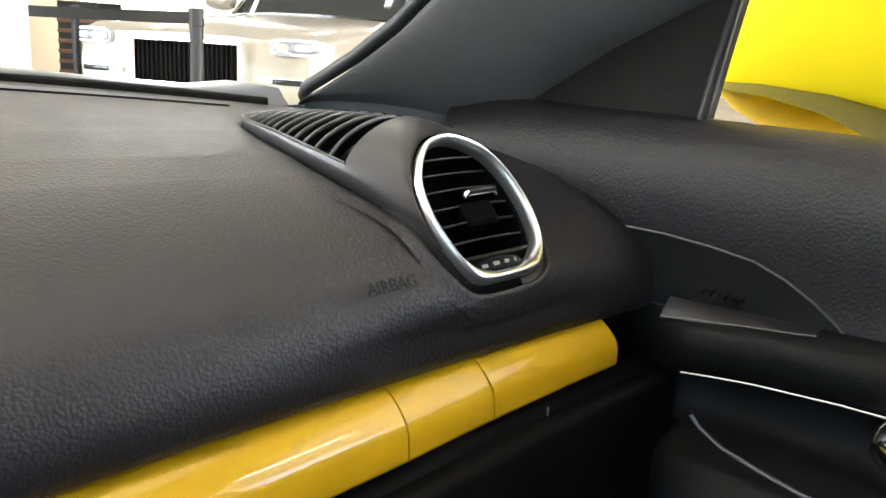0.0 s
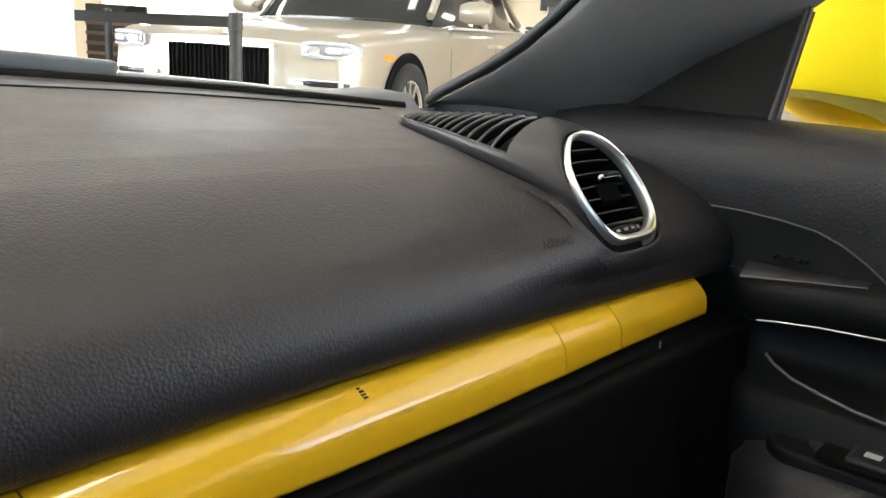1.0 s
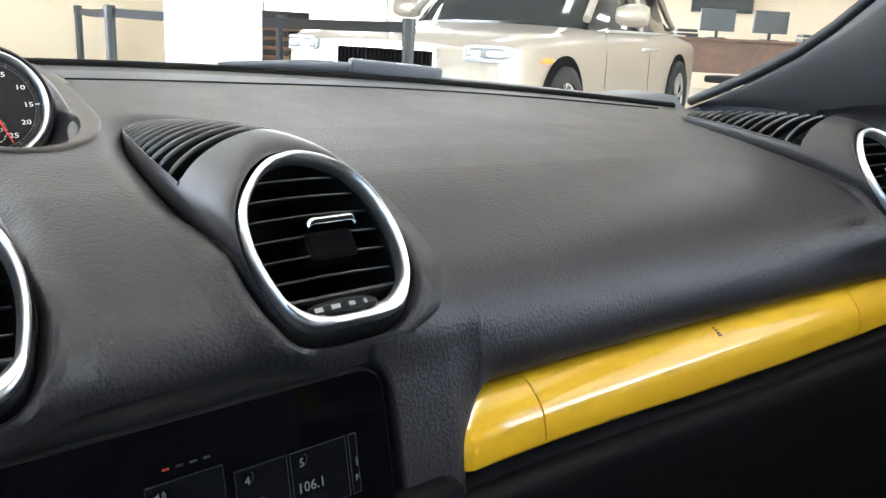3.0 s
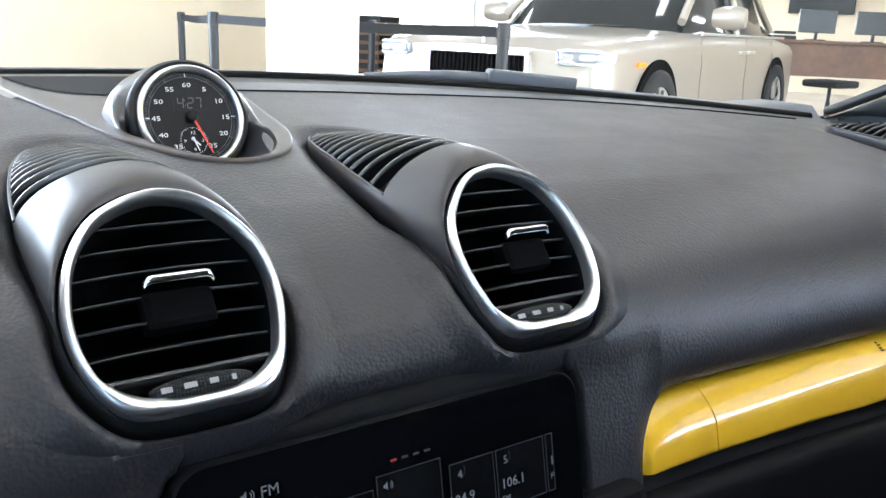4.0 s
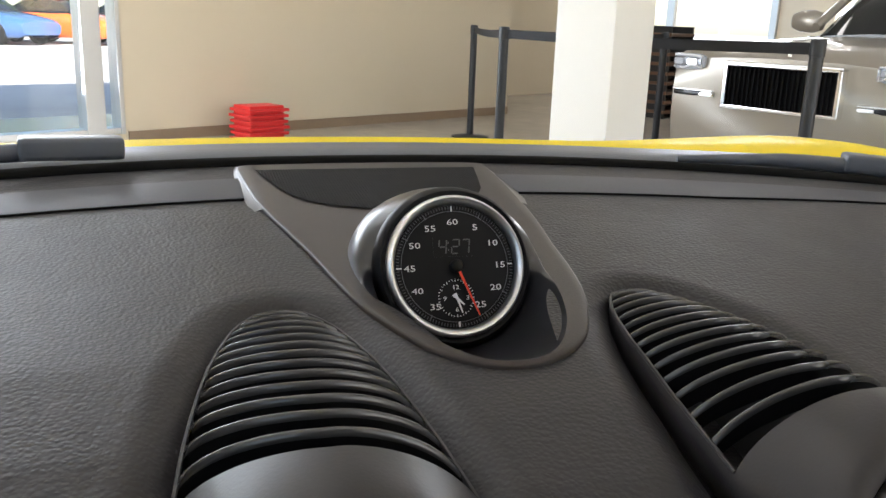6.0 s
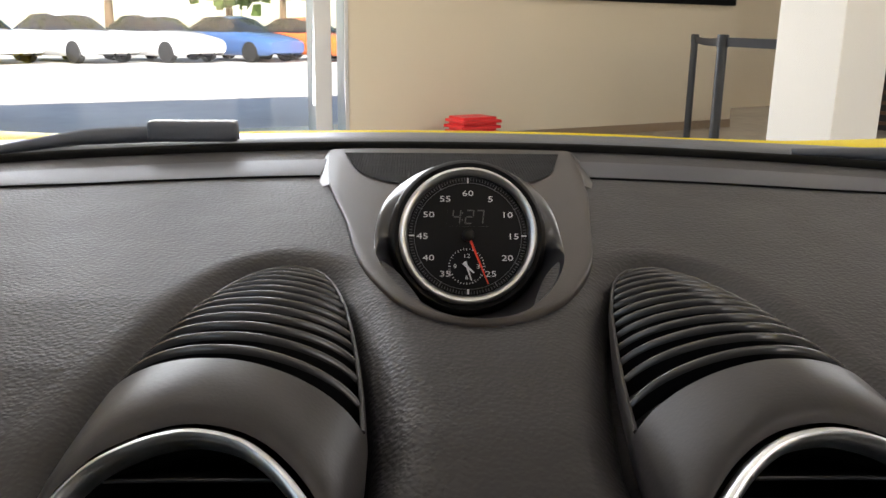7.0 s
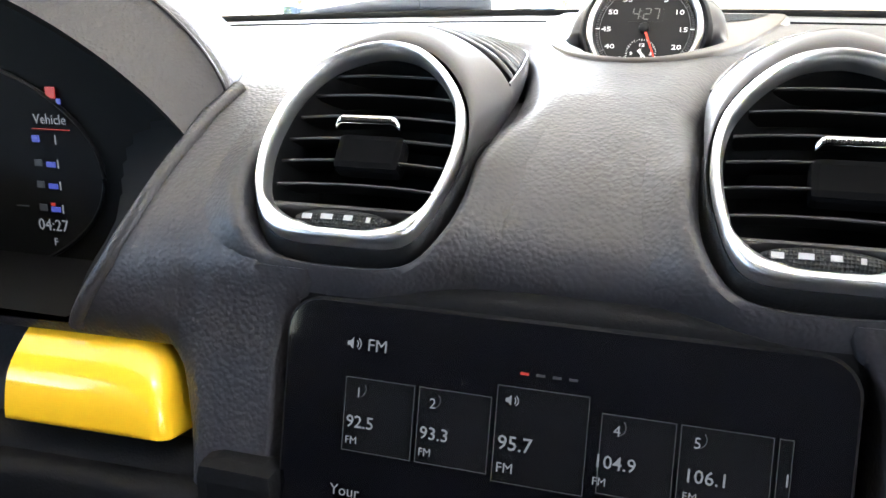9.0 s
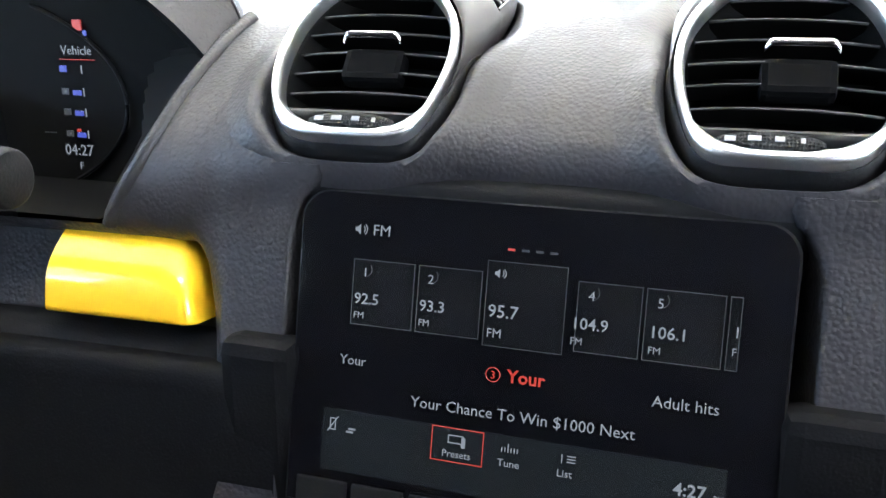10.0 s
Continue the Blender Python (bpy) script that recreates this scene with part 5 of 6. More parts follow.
def bonnet_z(x, y):
    b = 0.034 * math.exp(-((abs(x) - 0.62) / 0.23) ** 2) * max(0, min(1, (y - 0.25) / 0.25)) * max(0, 1 - max(0, y - 0.7) / 0.9)
    return lerp_table(BON, y) - 0.10 * x * x + b - max(0, abs(x) - 0.84) * 1.6


rows = []
for i in range(61):
    x = -0.90 + 1.80 * i / 60
    y0 = max(0.235, 0.255 - 0.35 * x * x) if abs(x) < 0.6 else 0.13
    rows.append([(x, y, bonnet_z(x, y)) for y in [y0 + (1.72 - y0) * (k / 30) ** 1.4 for k in range(31)]])
v, f = grid(rows)
mesh_ob("panel", v, f, WYELLOW, bonnet)

cowl = thing("windscreen_cowl", "dark grey plastic cowl below the windscreen", "cowl")
rows = []
for i in range(41):
    x = -0.62 + 1.24 * i / 40
    yb = back_y(x)
    zt = dash_z(x, yb) if abs(x) < 0.6 else 0.94
    zc = zt + lerp_table([(0.0, 0.0008), (0.12, 0.0008), (0.22, 0.0020), (0.35, 0.0060), (0.62, 0.0060)], abs(x))
    rows.append([(x, yb + 0.001, zt - 0.02), (x, yb + 0.002, zt - 0.004), (x, yb + 0.010, zt - 0.013), (x, yb + 0.022, zc - 0.010), (x, yb + 0.030, zc - 0.0012), (x, yb + 0.060, zc), (x, yb + 0.092, zc - 0.0003), (x, yb + 0.104, zc - 0.006), (x, yb + 0.13, zc - 0.05)])
v, f = grid(rows)
mesh_ob("panel", v, f, COWL, cowl)
# black tube added along the gap to give its shade
tube_ob("seal", [(x, back_y(x) + 0.0045, dash_z(x, back_y(x)) - 0.0010) for x in [-0.60 + 1.2 * k / 40 for k in range(41)]], 0.0058, BLACK, cowl, "black tube darkening the gap below the cowl", 8)


def make_wiper(x0, x1, xb, lift):
    """A parked wiper: its blade from x0 to x1 and the arm's cap from xb to x1."""
    w = thing("wiper", "parked black windscreen wiper with its arm cap", "wiper", "windscreen wipers")
    pts = []
    for k in range(17):
        x = x0 + (x1 - x0) * k / 16
        pts.append((x, back_y(x) + 0.026, dash_z(x, back_y(x)) + 0.004 + lift * min(1, k / 6)))
    mesh_ob("blade", *tube(pts, [0.0025 + 0.0028 * min(1, k / 7) for k in range(17)], 8), COWL, w)
    a, b = Vector((xb, back_y(xb) + 0.026, dash_z(xb, back_y(xb)) + 0.007 + lift)), Vector((x1, back_y(x1) + 0.024, dash_z(x1, back_y(x1)) + 0.005 + lift))
    bm = bmesh.new()
    L = (b - a).length
    box(bm, (-L / 2, -0.010, -0.007), (L / 2, 0.010, 0.006), 0.003)
    cap = part("arm_cap", bm, COWL, w, "grey plastic arm cap", smooth=True)
    d = (b - a).normalized()
    cap.matrix_basis = Matrix.Translation((a + b) / 2) @ d.to_track_quat("X", "Z").to_matrix().to_4x4()
    return w


make_wiper(0.225, 0.412, 0.335, 0.004)
make_wiper(-0.290, -0.140, -0.196, 0.006)

GLASSM = bpy.data.materials.new("clear_glass")
GLASSM.use_nodes = True
gn = GLASSM.node_tree
gn.nodes.remove(gn.nodes["Principled BSDF"])
tr, gl, mx = gn.nodes.new("ShaderNodeBsdfTransparent"), gn.nodes.new("ShaderNodeBsdfGlossy"), gn.nodes.new("ShaderNodeMixShader")
tr.inputs[0].default_value, gl.inputs["Roughness"].default_value, mx.inputs[0].default_value = (0.97, 0.98, 0.97, 1), 0.02, 0.03
gn.links.new(tr.outputs[0], mx.inputs[1])
gn.links.new(gl.outputs[0], mx.inputs[2])
gn.links.new(mx.outputs[0], gn.nodes["Material Output"].inputs[0])
windscreen = thing("window_1", "clear raked windscreen of the sports car", "windscreen", kind="structure")
rows = []
for i in range(25):
    x = -0.62 + 1.24 * i / 24
    a = Vector((x, back_y(x) + 0.006, (dash_z(x, back_y(x)) if abs(x) < 0.6 else 0.94) + 0.001))
    b = Vector((x * 0.87, -0.43 - 0.14 * x * x, 1.245 - 0.04 * x * x))
    rows.append([a.lerp(b, k / 10) + Vector((0, 0, 0.05 * math.sin(math.pi * k / 10))) for k in range(11)])
v, f = grid(rows)
ws = mesh_ob("pane", v, f, GLASSM, windscreen)
ws.visible_shadow = False

mirror = thing("side_mirror", "yellow door mirror on a black foot outside the passenger window", "door mirror")
rows = []
for j in range(17):
    b = math.pi * (j / 16 - 0.5)
    row = []
    for i in range(32):
        a = math.tau * i / 32
        sg = lambda q, e: math.copysign(abs(q) ** e, q)
        row.append((0.930 + 0.130 * sg(math.cos(b), 0.5) * sg(math.cos(a), 0.7), -0.345 + 0.170 * sg(math.cos(b), 0.5) * sg(math.sin(a), 0.7), 1.095 + 0.170 * sg(math.sin(b), 0.7)))
    rows.append(row)
v, f = grid(rows, close_u=True)
mesh_ob("shell", v, f, WYELLOW, mirror, "yellow painted mirror shell")
v, f = grid([[(0.72 + 0.20 * k / 6, y - 0.004 * k, z) for y, z in ((-0.17, 0.920), (-0.172, 0.966), (-0.25, 0.9680), (-0.30, 0.9650), (-0.335, 0.958), (-0.40, 0.930))] for k in range(5)])
mesh_ob("foot", v, f, PODSKIN, mirror, "black mirror foot")

# ---- showroom ----
def room_box(name, lo, hi, material, label, category, kind="structure"):
    bm = bmesh.new()
    box(bm, lo, hi)
    ob = part(name, bm, material)
    ob.matrix_world = ROOM
    return tagged(ob, label, category, "", kind)


room_box("ground", (-400, -400, -0.35), (400, 400, -0.03), ASPHALT, "sunlit pale asphalt car park", "ground")
room_box("floor", (-7.2, -7.2, -0.03), (19.2, 8.5, 0.0), FLOOR, "polished beige showroom floor", "floor")
room_box("ceiling", (-7.2, -7.2, 3.6), (19.2, 8.5, 3.8), CEIL, "white showroom ceiling", "ceiling")
for nm, p0, p1, q0, q1, z0, z1 in (("wall_north", 2.86, 7.66, 6.5, 6.7, 0, 3.6), ("wall_north", -0.52, 2.86, 6.5, 6.7, 3.0, 3.6), ("wall_north", -0.52, 2.86, 6.5, 6.7, 0, 0.07), ("wall_north", -2.4, -0.52, 6.5, 6.7, 0, 3.6),
                                   ("wall_west", -2.6, -2.4, 4.6, 6.7, 0, 3.6), ("wall_west", -7.2, -7.0, -7.0, 6.7, 3.2, 3.6), ("wall_west", -7.2, -7.0, 5.0, 6.7, 0, 3.2), ("wall_north", -7.0, -2.6, 6.5, 6.7, 0, 3.6),
                                   ("wall_return", 7.46, 7.66, 6.7, 8.3, 0, 3.6), ("wall_alcove", 7.66, 13.5, 8.3, 8.5, 0, 3.6), ("wall_alcove", 13.5, 19.0, 8.3, 8.5, 3.0, 3.6), ("wall_alcove", 13.5, 19.0, 8.3, 8.5, 0, 0.35),
                                   ("wall_east", 19.0, 19.2, -7.0, 8.3, 0, 3.6), ("wall_south", 8.0, 19.0, -7.2, -7.0, 0, 3.6), ("wall_south", -7.0, 8.0, -7.2, -7.0, 3.2, 3.6)):
    room_box(nm, (p0, q0, z0), (p1, q1, z1), PLASTER, "cream painted showroom wall", "wall")
window = thing("window_2", "aluminium-framed showroom window onto the car park", "window", kind="structure", m=ROOM)
for p0, p1 in ((-0.52, -0.42), (-0.30, -0.17), (2.545, 2.70), (2.82, 2.86)):
    box_ob("mullion", (p0, 6.49, 0.07), (p1, 6.66, 3.0), ALU, window, bevel=0.006)
for z0, z1 in ((0.07, 0.12), (2.94, 3.0)):
    box_ob("rail", (-0.42, 6.50, z0), (2.82, 6.64, z1), ALU, window, bevel=0.004)
for p0, p1 in ((-0.42, -0.30), (-0.17, 2.545), (2.70, 2.82)):
    pane = box_ob("pane", (p0, 6.572, 0.12), (p1, 6.578, 2.94), GLASSM, window)
    pane.visible_shadow = False
window = thing("window_3", "bright far showroom window", "window", kind="structure", m=ROOM)
for p in (13.5, 14.45, 16.6, 18.9):
    box_ob("mullion", (p - 0.02, 8.28, 0.35), (p + 0.09, 8.44, 3.0), ALU, window, bevel=0.005)
for z in (0.35, 2.94):
    box_ob("rail", (13.5, 8.30, z), (18.95, 8.42, z + 0.06), ALU, window)
bm = bmesh.new()
box(bm, (3.262, 2.110, 0), (3.610, 2.458, 3.6), 0.006)
column_ = part("column", bm, WHITEP)
column_.matrix_world = ROOM
tagged(column_, "square white painted showroom column", "column", "", "structure")
skirt = thing("baseboard", "low dark skirting along the cream wall", "baseboard", kind="structure", m=ROOM)
box_ob("board", (2.88, 6.484, 0.0), (7.66, 6.498, 0.09), mat("tan_tile", (0.30, 0.22, 0.15), 0.4, vary=0.1), skirt, bevel=0.002)
frame_ = thing("wall_frame", "wide dark picture frame high on the cream wall", "picture frame", m=ROOM)
box_ob("border", (4.80, 6.455, 1.345), (7.54, 6.498, 1.40), BLACK, frame_, bevel=0.004)
box_ob("border", (4.80, 6.455, 2.75), (7.54, 6.498, 2.81), BLACK, frame_, bevel=0.004)
box_ob("border", (4.80, 6.455, 1.40), (4.855, 6.498, 2.75), BLACK, frame_, bevel=0.004)
box_ob("border", (7.485, 6.455, 1.40), (7.54, 6.498, 2.75), BLACK, frame_, bevel=0.004)
box_ob("canvas", (4.855, 6.47, 1.40), (7.485, 6.490, 2.75), SCREENOFF, frame_)
for p in (-4, 0, 4, 8, 12, 16):
    for q in (-4.5, -1.5, 1.5, 4.5):
        lt = thing("ceiling_light", "long lit ceiling light panel", "ceiling light", "ceiling lights", m=ROOM @ Matrix.Translation((p, q, 3.6)))
        bm = bmesh.new()
        box(bm, (-0.75, -0.13, -0.05), (0.75, 0.13, 0.0), 0.01)
        part("housing", bm, WHITEP, lt)
        bm = bmesh.new()
        box(bm, (-0.71, -0.10, -0.056), (0.71, 0.10, -0.052))
        part("diffuser", bm, PANEL, lt)

# stanchions with their belts
def make_post(p, q):
    ob = thing("stanchion", "black belt barrier post on a round foot", "barrier post", "belt barrier posts", m=ROOM @ Matrix.Translation((p, q, 0)))
    lathe_ob("foot", [(0.001, 0.03), (0.03, 0.032), (0.12, 0.022), (0.17, 0.012), (0.175, 0.0)], POST, ob, "", 28)
    lathe_ob("post", [(0.031, 0.02), (0.031, 0.955), (0.035, 0.957), (0.035, 1.025), (0.033, 1.034), (0.001, 1.036)], POST, ob, "", 24)
    return ob


POSTS = [(3.676, 1.31), (3.924, 3.373), (5.670, 5.250), (6.25, 3.6)]
for p in POSTS:
    make_post(*p)


def make_belt(a, b):
    ob = thing("barrier_belt", "black retractable belt stretched between barrier posts", "barrier belt", m=ROOM)
    d = (Vector((*b, 0)) - Vector((*a, 0))).normalized()
    n = Vector((-d.y, d.x, 0)) * 0.0015
    rows = []
    for k in range(13):
        t = k / 12
        c = Vector((*a, 0)).lerp(Vector((*b, 0)), t)
        sag = 0.012 * math.sin(math.pi * t)
        rows.append([c + n + Vector((0, 0, 1.018 - sag)), c - n + Vector((0, 0, 1.018 - sag)), c - n + Vector((0, 0, 0.965 - sag)), c + n + Vector((0, 0, 0.965 - sag))])
    v, f = grid(rows, close_u=True)
    mesh_ob("webbing", v, f, BELT, ob, smooth=False)


make_belt(POSTS[0], POSTS[1])
make_belt(POSTS[1], POSTS[2])
make_belt(POSTS[1], POSTS[3])

# stack of red plastic trays by the wall
trays = thing("tray_stack", "stack of red plastic trays on the floor by the wall", "plastic trays", m=ROOM @ Matrix.Translation((3.88, 6.10, 0)))
for k in range(6):
    bm = bmesh.new()
    box(bm, (-0.205 + 0.012 * (k % 2), -0.16, 0.0500 * k), (0.195 + 0.008 * (k % 3), 0.16, 0.0500 * k + 0.026), 0.006)
    box(bm, (-0.170, -0.13, 0.0500 * k + 0.024), (0.170, 0.13, 0.0500 * k + 0.0515), 0.004)
    part("tray", bm, REDP, trays)


# ---- cars ----
def wheel(parent, u, vv, r, out):
    """A wheel as a part: tyre with rim and spokes."""
    w = lathe_ob("tyre", [(r * 0.64, -0.10), (r * 0.9, -0.11), (r * 0.98, -0.09), (r, -0.05), (r, 0.05), (r * 0.98, 0.09), (r * 0.9, 0.11), (r * 0.70, 0.10), (r * 0.66, 0.06)], TYRE, parent, "", 36,
                 Matrix.Translation((u, vv, r)) @ Matrix.Rotation(radians(90 * out), 4, "Y"))
    lathe_ob("rim", [(0.001, 0.035), (r * 0.2, 0.06), (r * 0.24, 0.03), (r * 0.60, 0.02), (r * 0.66, 0.085), (r * 0.70, 0.09), (r * 0.71, 0.06)], RIM, w, "", 36)
    bm = bmesh.new()
    for k in range(14):
        vs = box(bm, (r * 0.15, -r * 0.045, 0.05), (r * 0.67, r * 0.045, 0.088), 0.006)
        vs = [q for q in bm.verts if q.tag is False]
        for q in vs:
            q.tag = True
        bmesh.ops.rotate(bm, cent=(0, 0, 0), matrix=Matrix.Rotation(math.tau * k / 14, 3, "Z"), verts=vs)
    part("spokes", bm, RIM, w)
    return w


def car_body(name, stations, material, parent, n=10):
    """Loft of half sections (u, z), mirrored; stations: (v, [(u, z), ...])."""
    rows = []
    for vv, sec in stations:
        rows.append([(u, vv, z) for u, z in sec] + [(-u, vv, z) for u, z in reversed(sec)])
    v, f = grid(rows)
    m = len(rows[0])
    f += [tuple(range(m)), tuple((len(rows) - 1) * m + k for k in range(m))]
    return mesh_ob(name, v, f, material, parent)


def sec(w, zb, zs, zt, wt):
    """A body half section from the sill to the middle of the top."""
    return [(w - 0.10, zb), (w - 0.02, zb + 0.06), (w, zb + 0.22), (w, (zb + zs) / 2 + 0.1), (w - 0.01, zs - 0.06), (w - 0.05, zs), (wt, zt - 0.012), (wt * 0.6, zt), (0, zt + 0.004)]


def nose_v(u):
    """How far back the saloon's nose lies at a half width."""
    return lerp_table([(0.0, 0.045), (0.72, 0.050), (0.80, 0.058), (0.845, 0.075), (0.885, 0.130), (0.925, 0.25), (0.955, 0.50)], u)


def nose_patch(name, s, u0, u1, z0, z1, out, material, parent, label=""):
    """A rounded panel that wraps round the corner of the saloon's nose."""
    front, back = [], []
    for k in range(13):
        u = u0 + (u1 - u0) * k / 12
        e = min(1.0, 4.0 * min(k, 12 - k) / 12 + 0.35) ** 0.5
        c, h = (z0 + z1) / 2, (z1 - z0) / 2 * e
        vv = nose_v(u)
        front.append([(s * u, vv + 0.03, c - h), (s * u, vv - out * 0.7, c - h), (s * u, vv - out, c - h * 0.8), (s * u, vv - out, c + h * 0.8), (s * u, vv - out * 0.7, c + h), (s * u, vv + 0.03, c + h)])
    v, f = grid(front)
    f += [tuple(range(6)), tuple(72 + k for k in range(6))]
    return mesh_ob(name, v, f, material, parent, label)


saloon = thing("luxury_saloon", "large pearl silver luxury saloon with an upright slatted grille", "car", m=Matrix.Translation((3.405, 4.177, 0)) @ Matrix.Rotation(radians(-69.8), 4, "Z") @ Matrix.Diagonal((1, 1, 1.04, 1)))
car_body("body", [(0.06, sec(0.84, 0.28, 0.825, 0.860, 0.56)), (0.12, sec(0.885, 0.22, 0.868, 0.900, 0.58)), (0.25, sec(0.925, 0.19, 0.895, 0.932, 0.62)), (0.50, sec(0.955, 0.18, 0.915, 0.955, 0.66)), (0.90, sec(0.972, 0.18, 0.935, 0.980, 0.68)),
                  (1.40, sec(0.974, 0.18, 0.950, 1.003, 0.70)), (1.80, sec(0.974, 0.18, 0.960, 1.018, 0.74)), (2.6, sec(0.974, 0.18, 0.965, 1.02, 0.80)), (3.6, sec(0.974, 0.18, 0.965, 1.02, 0.80)), (4.4, sec(0.970, 0.19, 0.955, 1.03, 0.72)),
                  (5.0, sec(0.940, 0.22, 0.92, 1.01, 0.68)), (5.35, sec(0.86, 0.28, 0.86, 0.94, 0.60))], SILVER, saloon)


def roof_sec(w, z0, z1, wt):
    return [(w, z0), (w - 0.03, z0 + 0.03), (wt + 0.03, z1 - 0.05), (wt - 0.05, z1 - 0.008), (wt * 0.5, z1 + 0.012), (0, z1 + 0.016)]


car_body("cabin_glass", [(1.72, roof_sec(0.80, 0.94, 1.02, 0.76)), (1.95, roof_sec(0.83, 0.97, 1.21, 0.72)), (2.30, roof_sec(0.85, 1.00, 1.44, 0.66)), (2.60, roof_sec(0.86, 1.00, 1.50, 0.64)), (3.5, roof_sec(0.86, 1.00, 1.505, 0.64)), (4.1, roof_sec(0.84, 1.00, 1.42, 0.63)), (4.55, roof_sec(0.80, 1.00, 1.16, 0.64)), (4.7, roof_sec(0.78, 1.00, 1.06, 0.64))], DARKGLASS, saloon)
rows = [[(u, vv, z) for u in (-0.66, -0.60, -0.3, 0, 0.3, 0.60, 0.66)] for vv, z in ((2.36, 1.470), (2.55, 1.518), (3.0, 1.540), (3.6, 1.535), (4.05, 1.468))]
rows = [[(u, vv, z - 0.10 * max(0, abs(u) - 0.56) ** 1.0 - 0.03 * (u / 0.66) ** 2) for u, vv, z in r] for r in rows]
v, f = grid(rows)
mesh_ob("roof", v, f, SILVER, saloon)
for s in (-1, 1):
    for pts, r in (([(0.80, 1.72, 1.075), (0.755, 2.05, 1.30), (0.70, 2.36, 1.475), (0.68, 2.6, 1.51), (0.675, 3.5, 1.515), (0.665, 4.05, 1.455), (0.70, 4.55, 1.17), (0.72, 4.75, 1.07)], 0.035),
                   ([(0.865, 3.02, 1.00), (0.80, 3.04, 1.25), (0.69, 3.06, 1.50)], 0.035)):
        tube_ob("pillar", [(s * a, b, c) for a, b, c in pts], r, SILVER, saloon, sides=8)
    tube_ob("waist_trim", [(s * 0.93, vv, 0.995) for vv in (1.85, 2.5, 3.2, 4.0, 4.5)], 0.012, CHROME, saloon, sides=6)
    for vv in (0.88, 4.175):
        lathe_ob("wheel_arch", [(0.001, 0.0), (0.435, 0.0), (0.440, 0.004), (0.440, -0.1)], BLACK, saloon, "", 40, Matrix.Translation((s * 0.9735, vv, 0.375)) @ Matrix.Rotation(radians(90 * s), 4, "Y"))
        wheel(saloon, s * 0.905, vv, 0.375, s)
    # headlamp: wrapped lens with a bright outline and lamps in it
    hl = new("headlamp")
    hl.parent = saloon
    nose_patch("lens", s, 0.585, 0.915, 0.768, 0.868, 0.014, LAMPG, hl, "clear wrapped headlamp lens")
    nose_patch("lamp_housing", s, 0.610, 0.890, 0.788, 0.848, 0.020, LAMPIN, hl)
    nose_patch("reflector", s, 0.640, 0.720, 0.796, 0.840, 0.026, POLISH, hl)
    nose_patch("reflector", s, 0.755, 0.855, 0.796, 0.840, 0.026, LAMPG, hl)
    line = [(0.60, 0.780), (0.60, 0.854), (0.70, 0.860), (0.80, 0.860), (0.88, 0.855), (0.90, 0.820), (0.87, 0.780), (0.75, 0.776), (0.70, 0.792), (0.64, 0.792)]
    mesh_ob("day_light", *tube([(s * u, nose_v(u) - 0.022, z) for u, z in line], 0.007, 6, True), PRINT, hl, "white daytime light outline")
    nose_patch("bumper_blade", s, 0.50, 0.60, 0.604, 0.628, 0.016, CHROME, saloon)
    nose_patch("side_intake", s, 0.60, 0.885, 0.600, 0.634, 0.010, SCREENOFF, saloon)
    nose_patch("intake_lip", s, 0.50, 0.90, 0.634, 0.641, 0.018, CHROME, saloon)
    bm = bmesh.new()
    box(bm, (min(s * 0.935, s * 0.972), 0.50, 0.765), (max(s * 0.935, s * 0.972), 0.64, 0.797), 0.006)
    part("side_marker", bm, AMBER, saloon, "orange side marker lamp")
    mr = lathe_ob("door_mirror", [(0.001, -0.14), (0.06, -0.13), (0.085, -0.06), (0.09, 0.06), (0.07, 0.13), (0.001, 0.14)], SILVER, saloon, "", 16, Matrix.Translation((s * 1.07, 2.05, 1.12)) @ Matrix.Rotation(radians(90), 4, "Y") @ Matrix.Diagonal((1, 0.7, 1, 1)))
    for vv in (1.78, 3.04, 3.95):
        tube_ob("door_seam", [(s * (0.9765 if z < 0.9 else 0.955), vv + 0.06 * (z < 0.5), z) for z in (0.40, 0.6, 0.8, 0.90, 0.975)], 0.0018, SATIN, saloon, sides=4)
    for vv in (2.9, 3.18):
        bm = bmesh.new()
        box(bm, (min(s * 0.955, s * 0.992), vv - 0.1, 0.845), (max(s * 0.955, s * 0.992), vv + 0.1, 0.872), 0.008)
        part("door_handle", bm, CHROME, saloon)
# grille: frame, well and upright slats
bm = bmesh.new()
for lo, hi in (((-0.405, 0.00, 0.555), (-0.375, 0.10, 0.835)), ((0.375, 0.00, 0.555), (0.405, 0.10, 0.835)), ((-0.405, 0.00, 0.810), (0.405, 0.12, 0.838)), ((-0.405, 0.00, 0.548), (0.405, 0.10, 0.570))):
    box(bm, lo, hi, 0.008)
grille = part("grille_frame", bm, POLISH, saloon, "polished upright grille frame")
box_ob("grille_well", (-0.38, 0.040, 0.56), (0.38, 0.10, 0.82), BLACK, grille)
for k in range(22):
    x = -0.36 + 0.72 * k / 21
    box_ob("slat", (x - 0.004, 0.020, 0.562), (x + 0.004, 0.05, 0.815), VOID, grille, bevel=0.003)
bm = bmesh.new()
box(bm, (-0.60, 0.045, 0.29), (0.60, 0.12, 0.335), 0.02)
part("lower_intake", bm, BLACK, saloon)
lathe_ob("bonnet_ornament", [(0.02, 0.0), (0.012, 0.02), (0.016, 0.05), (0.006, 0.09), (0.001, 0.095)], POLISH, saloon, "small polished bonnet ornament", 12, Matrix.Translation((0, 0.09, 0.880)))


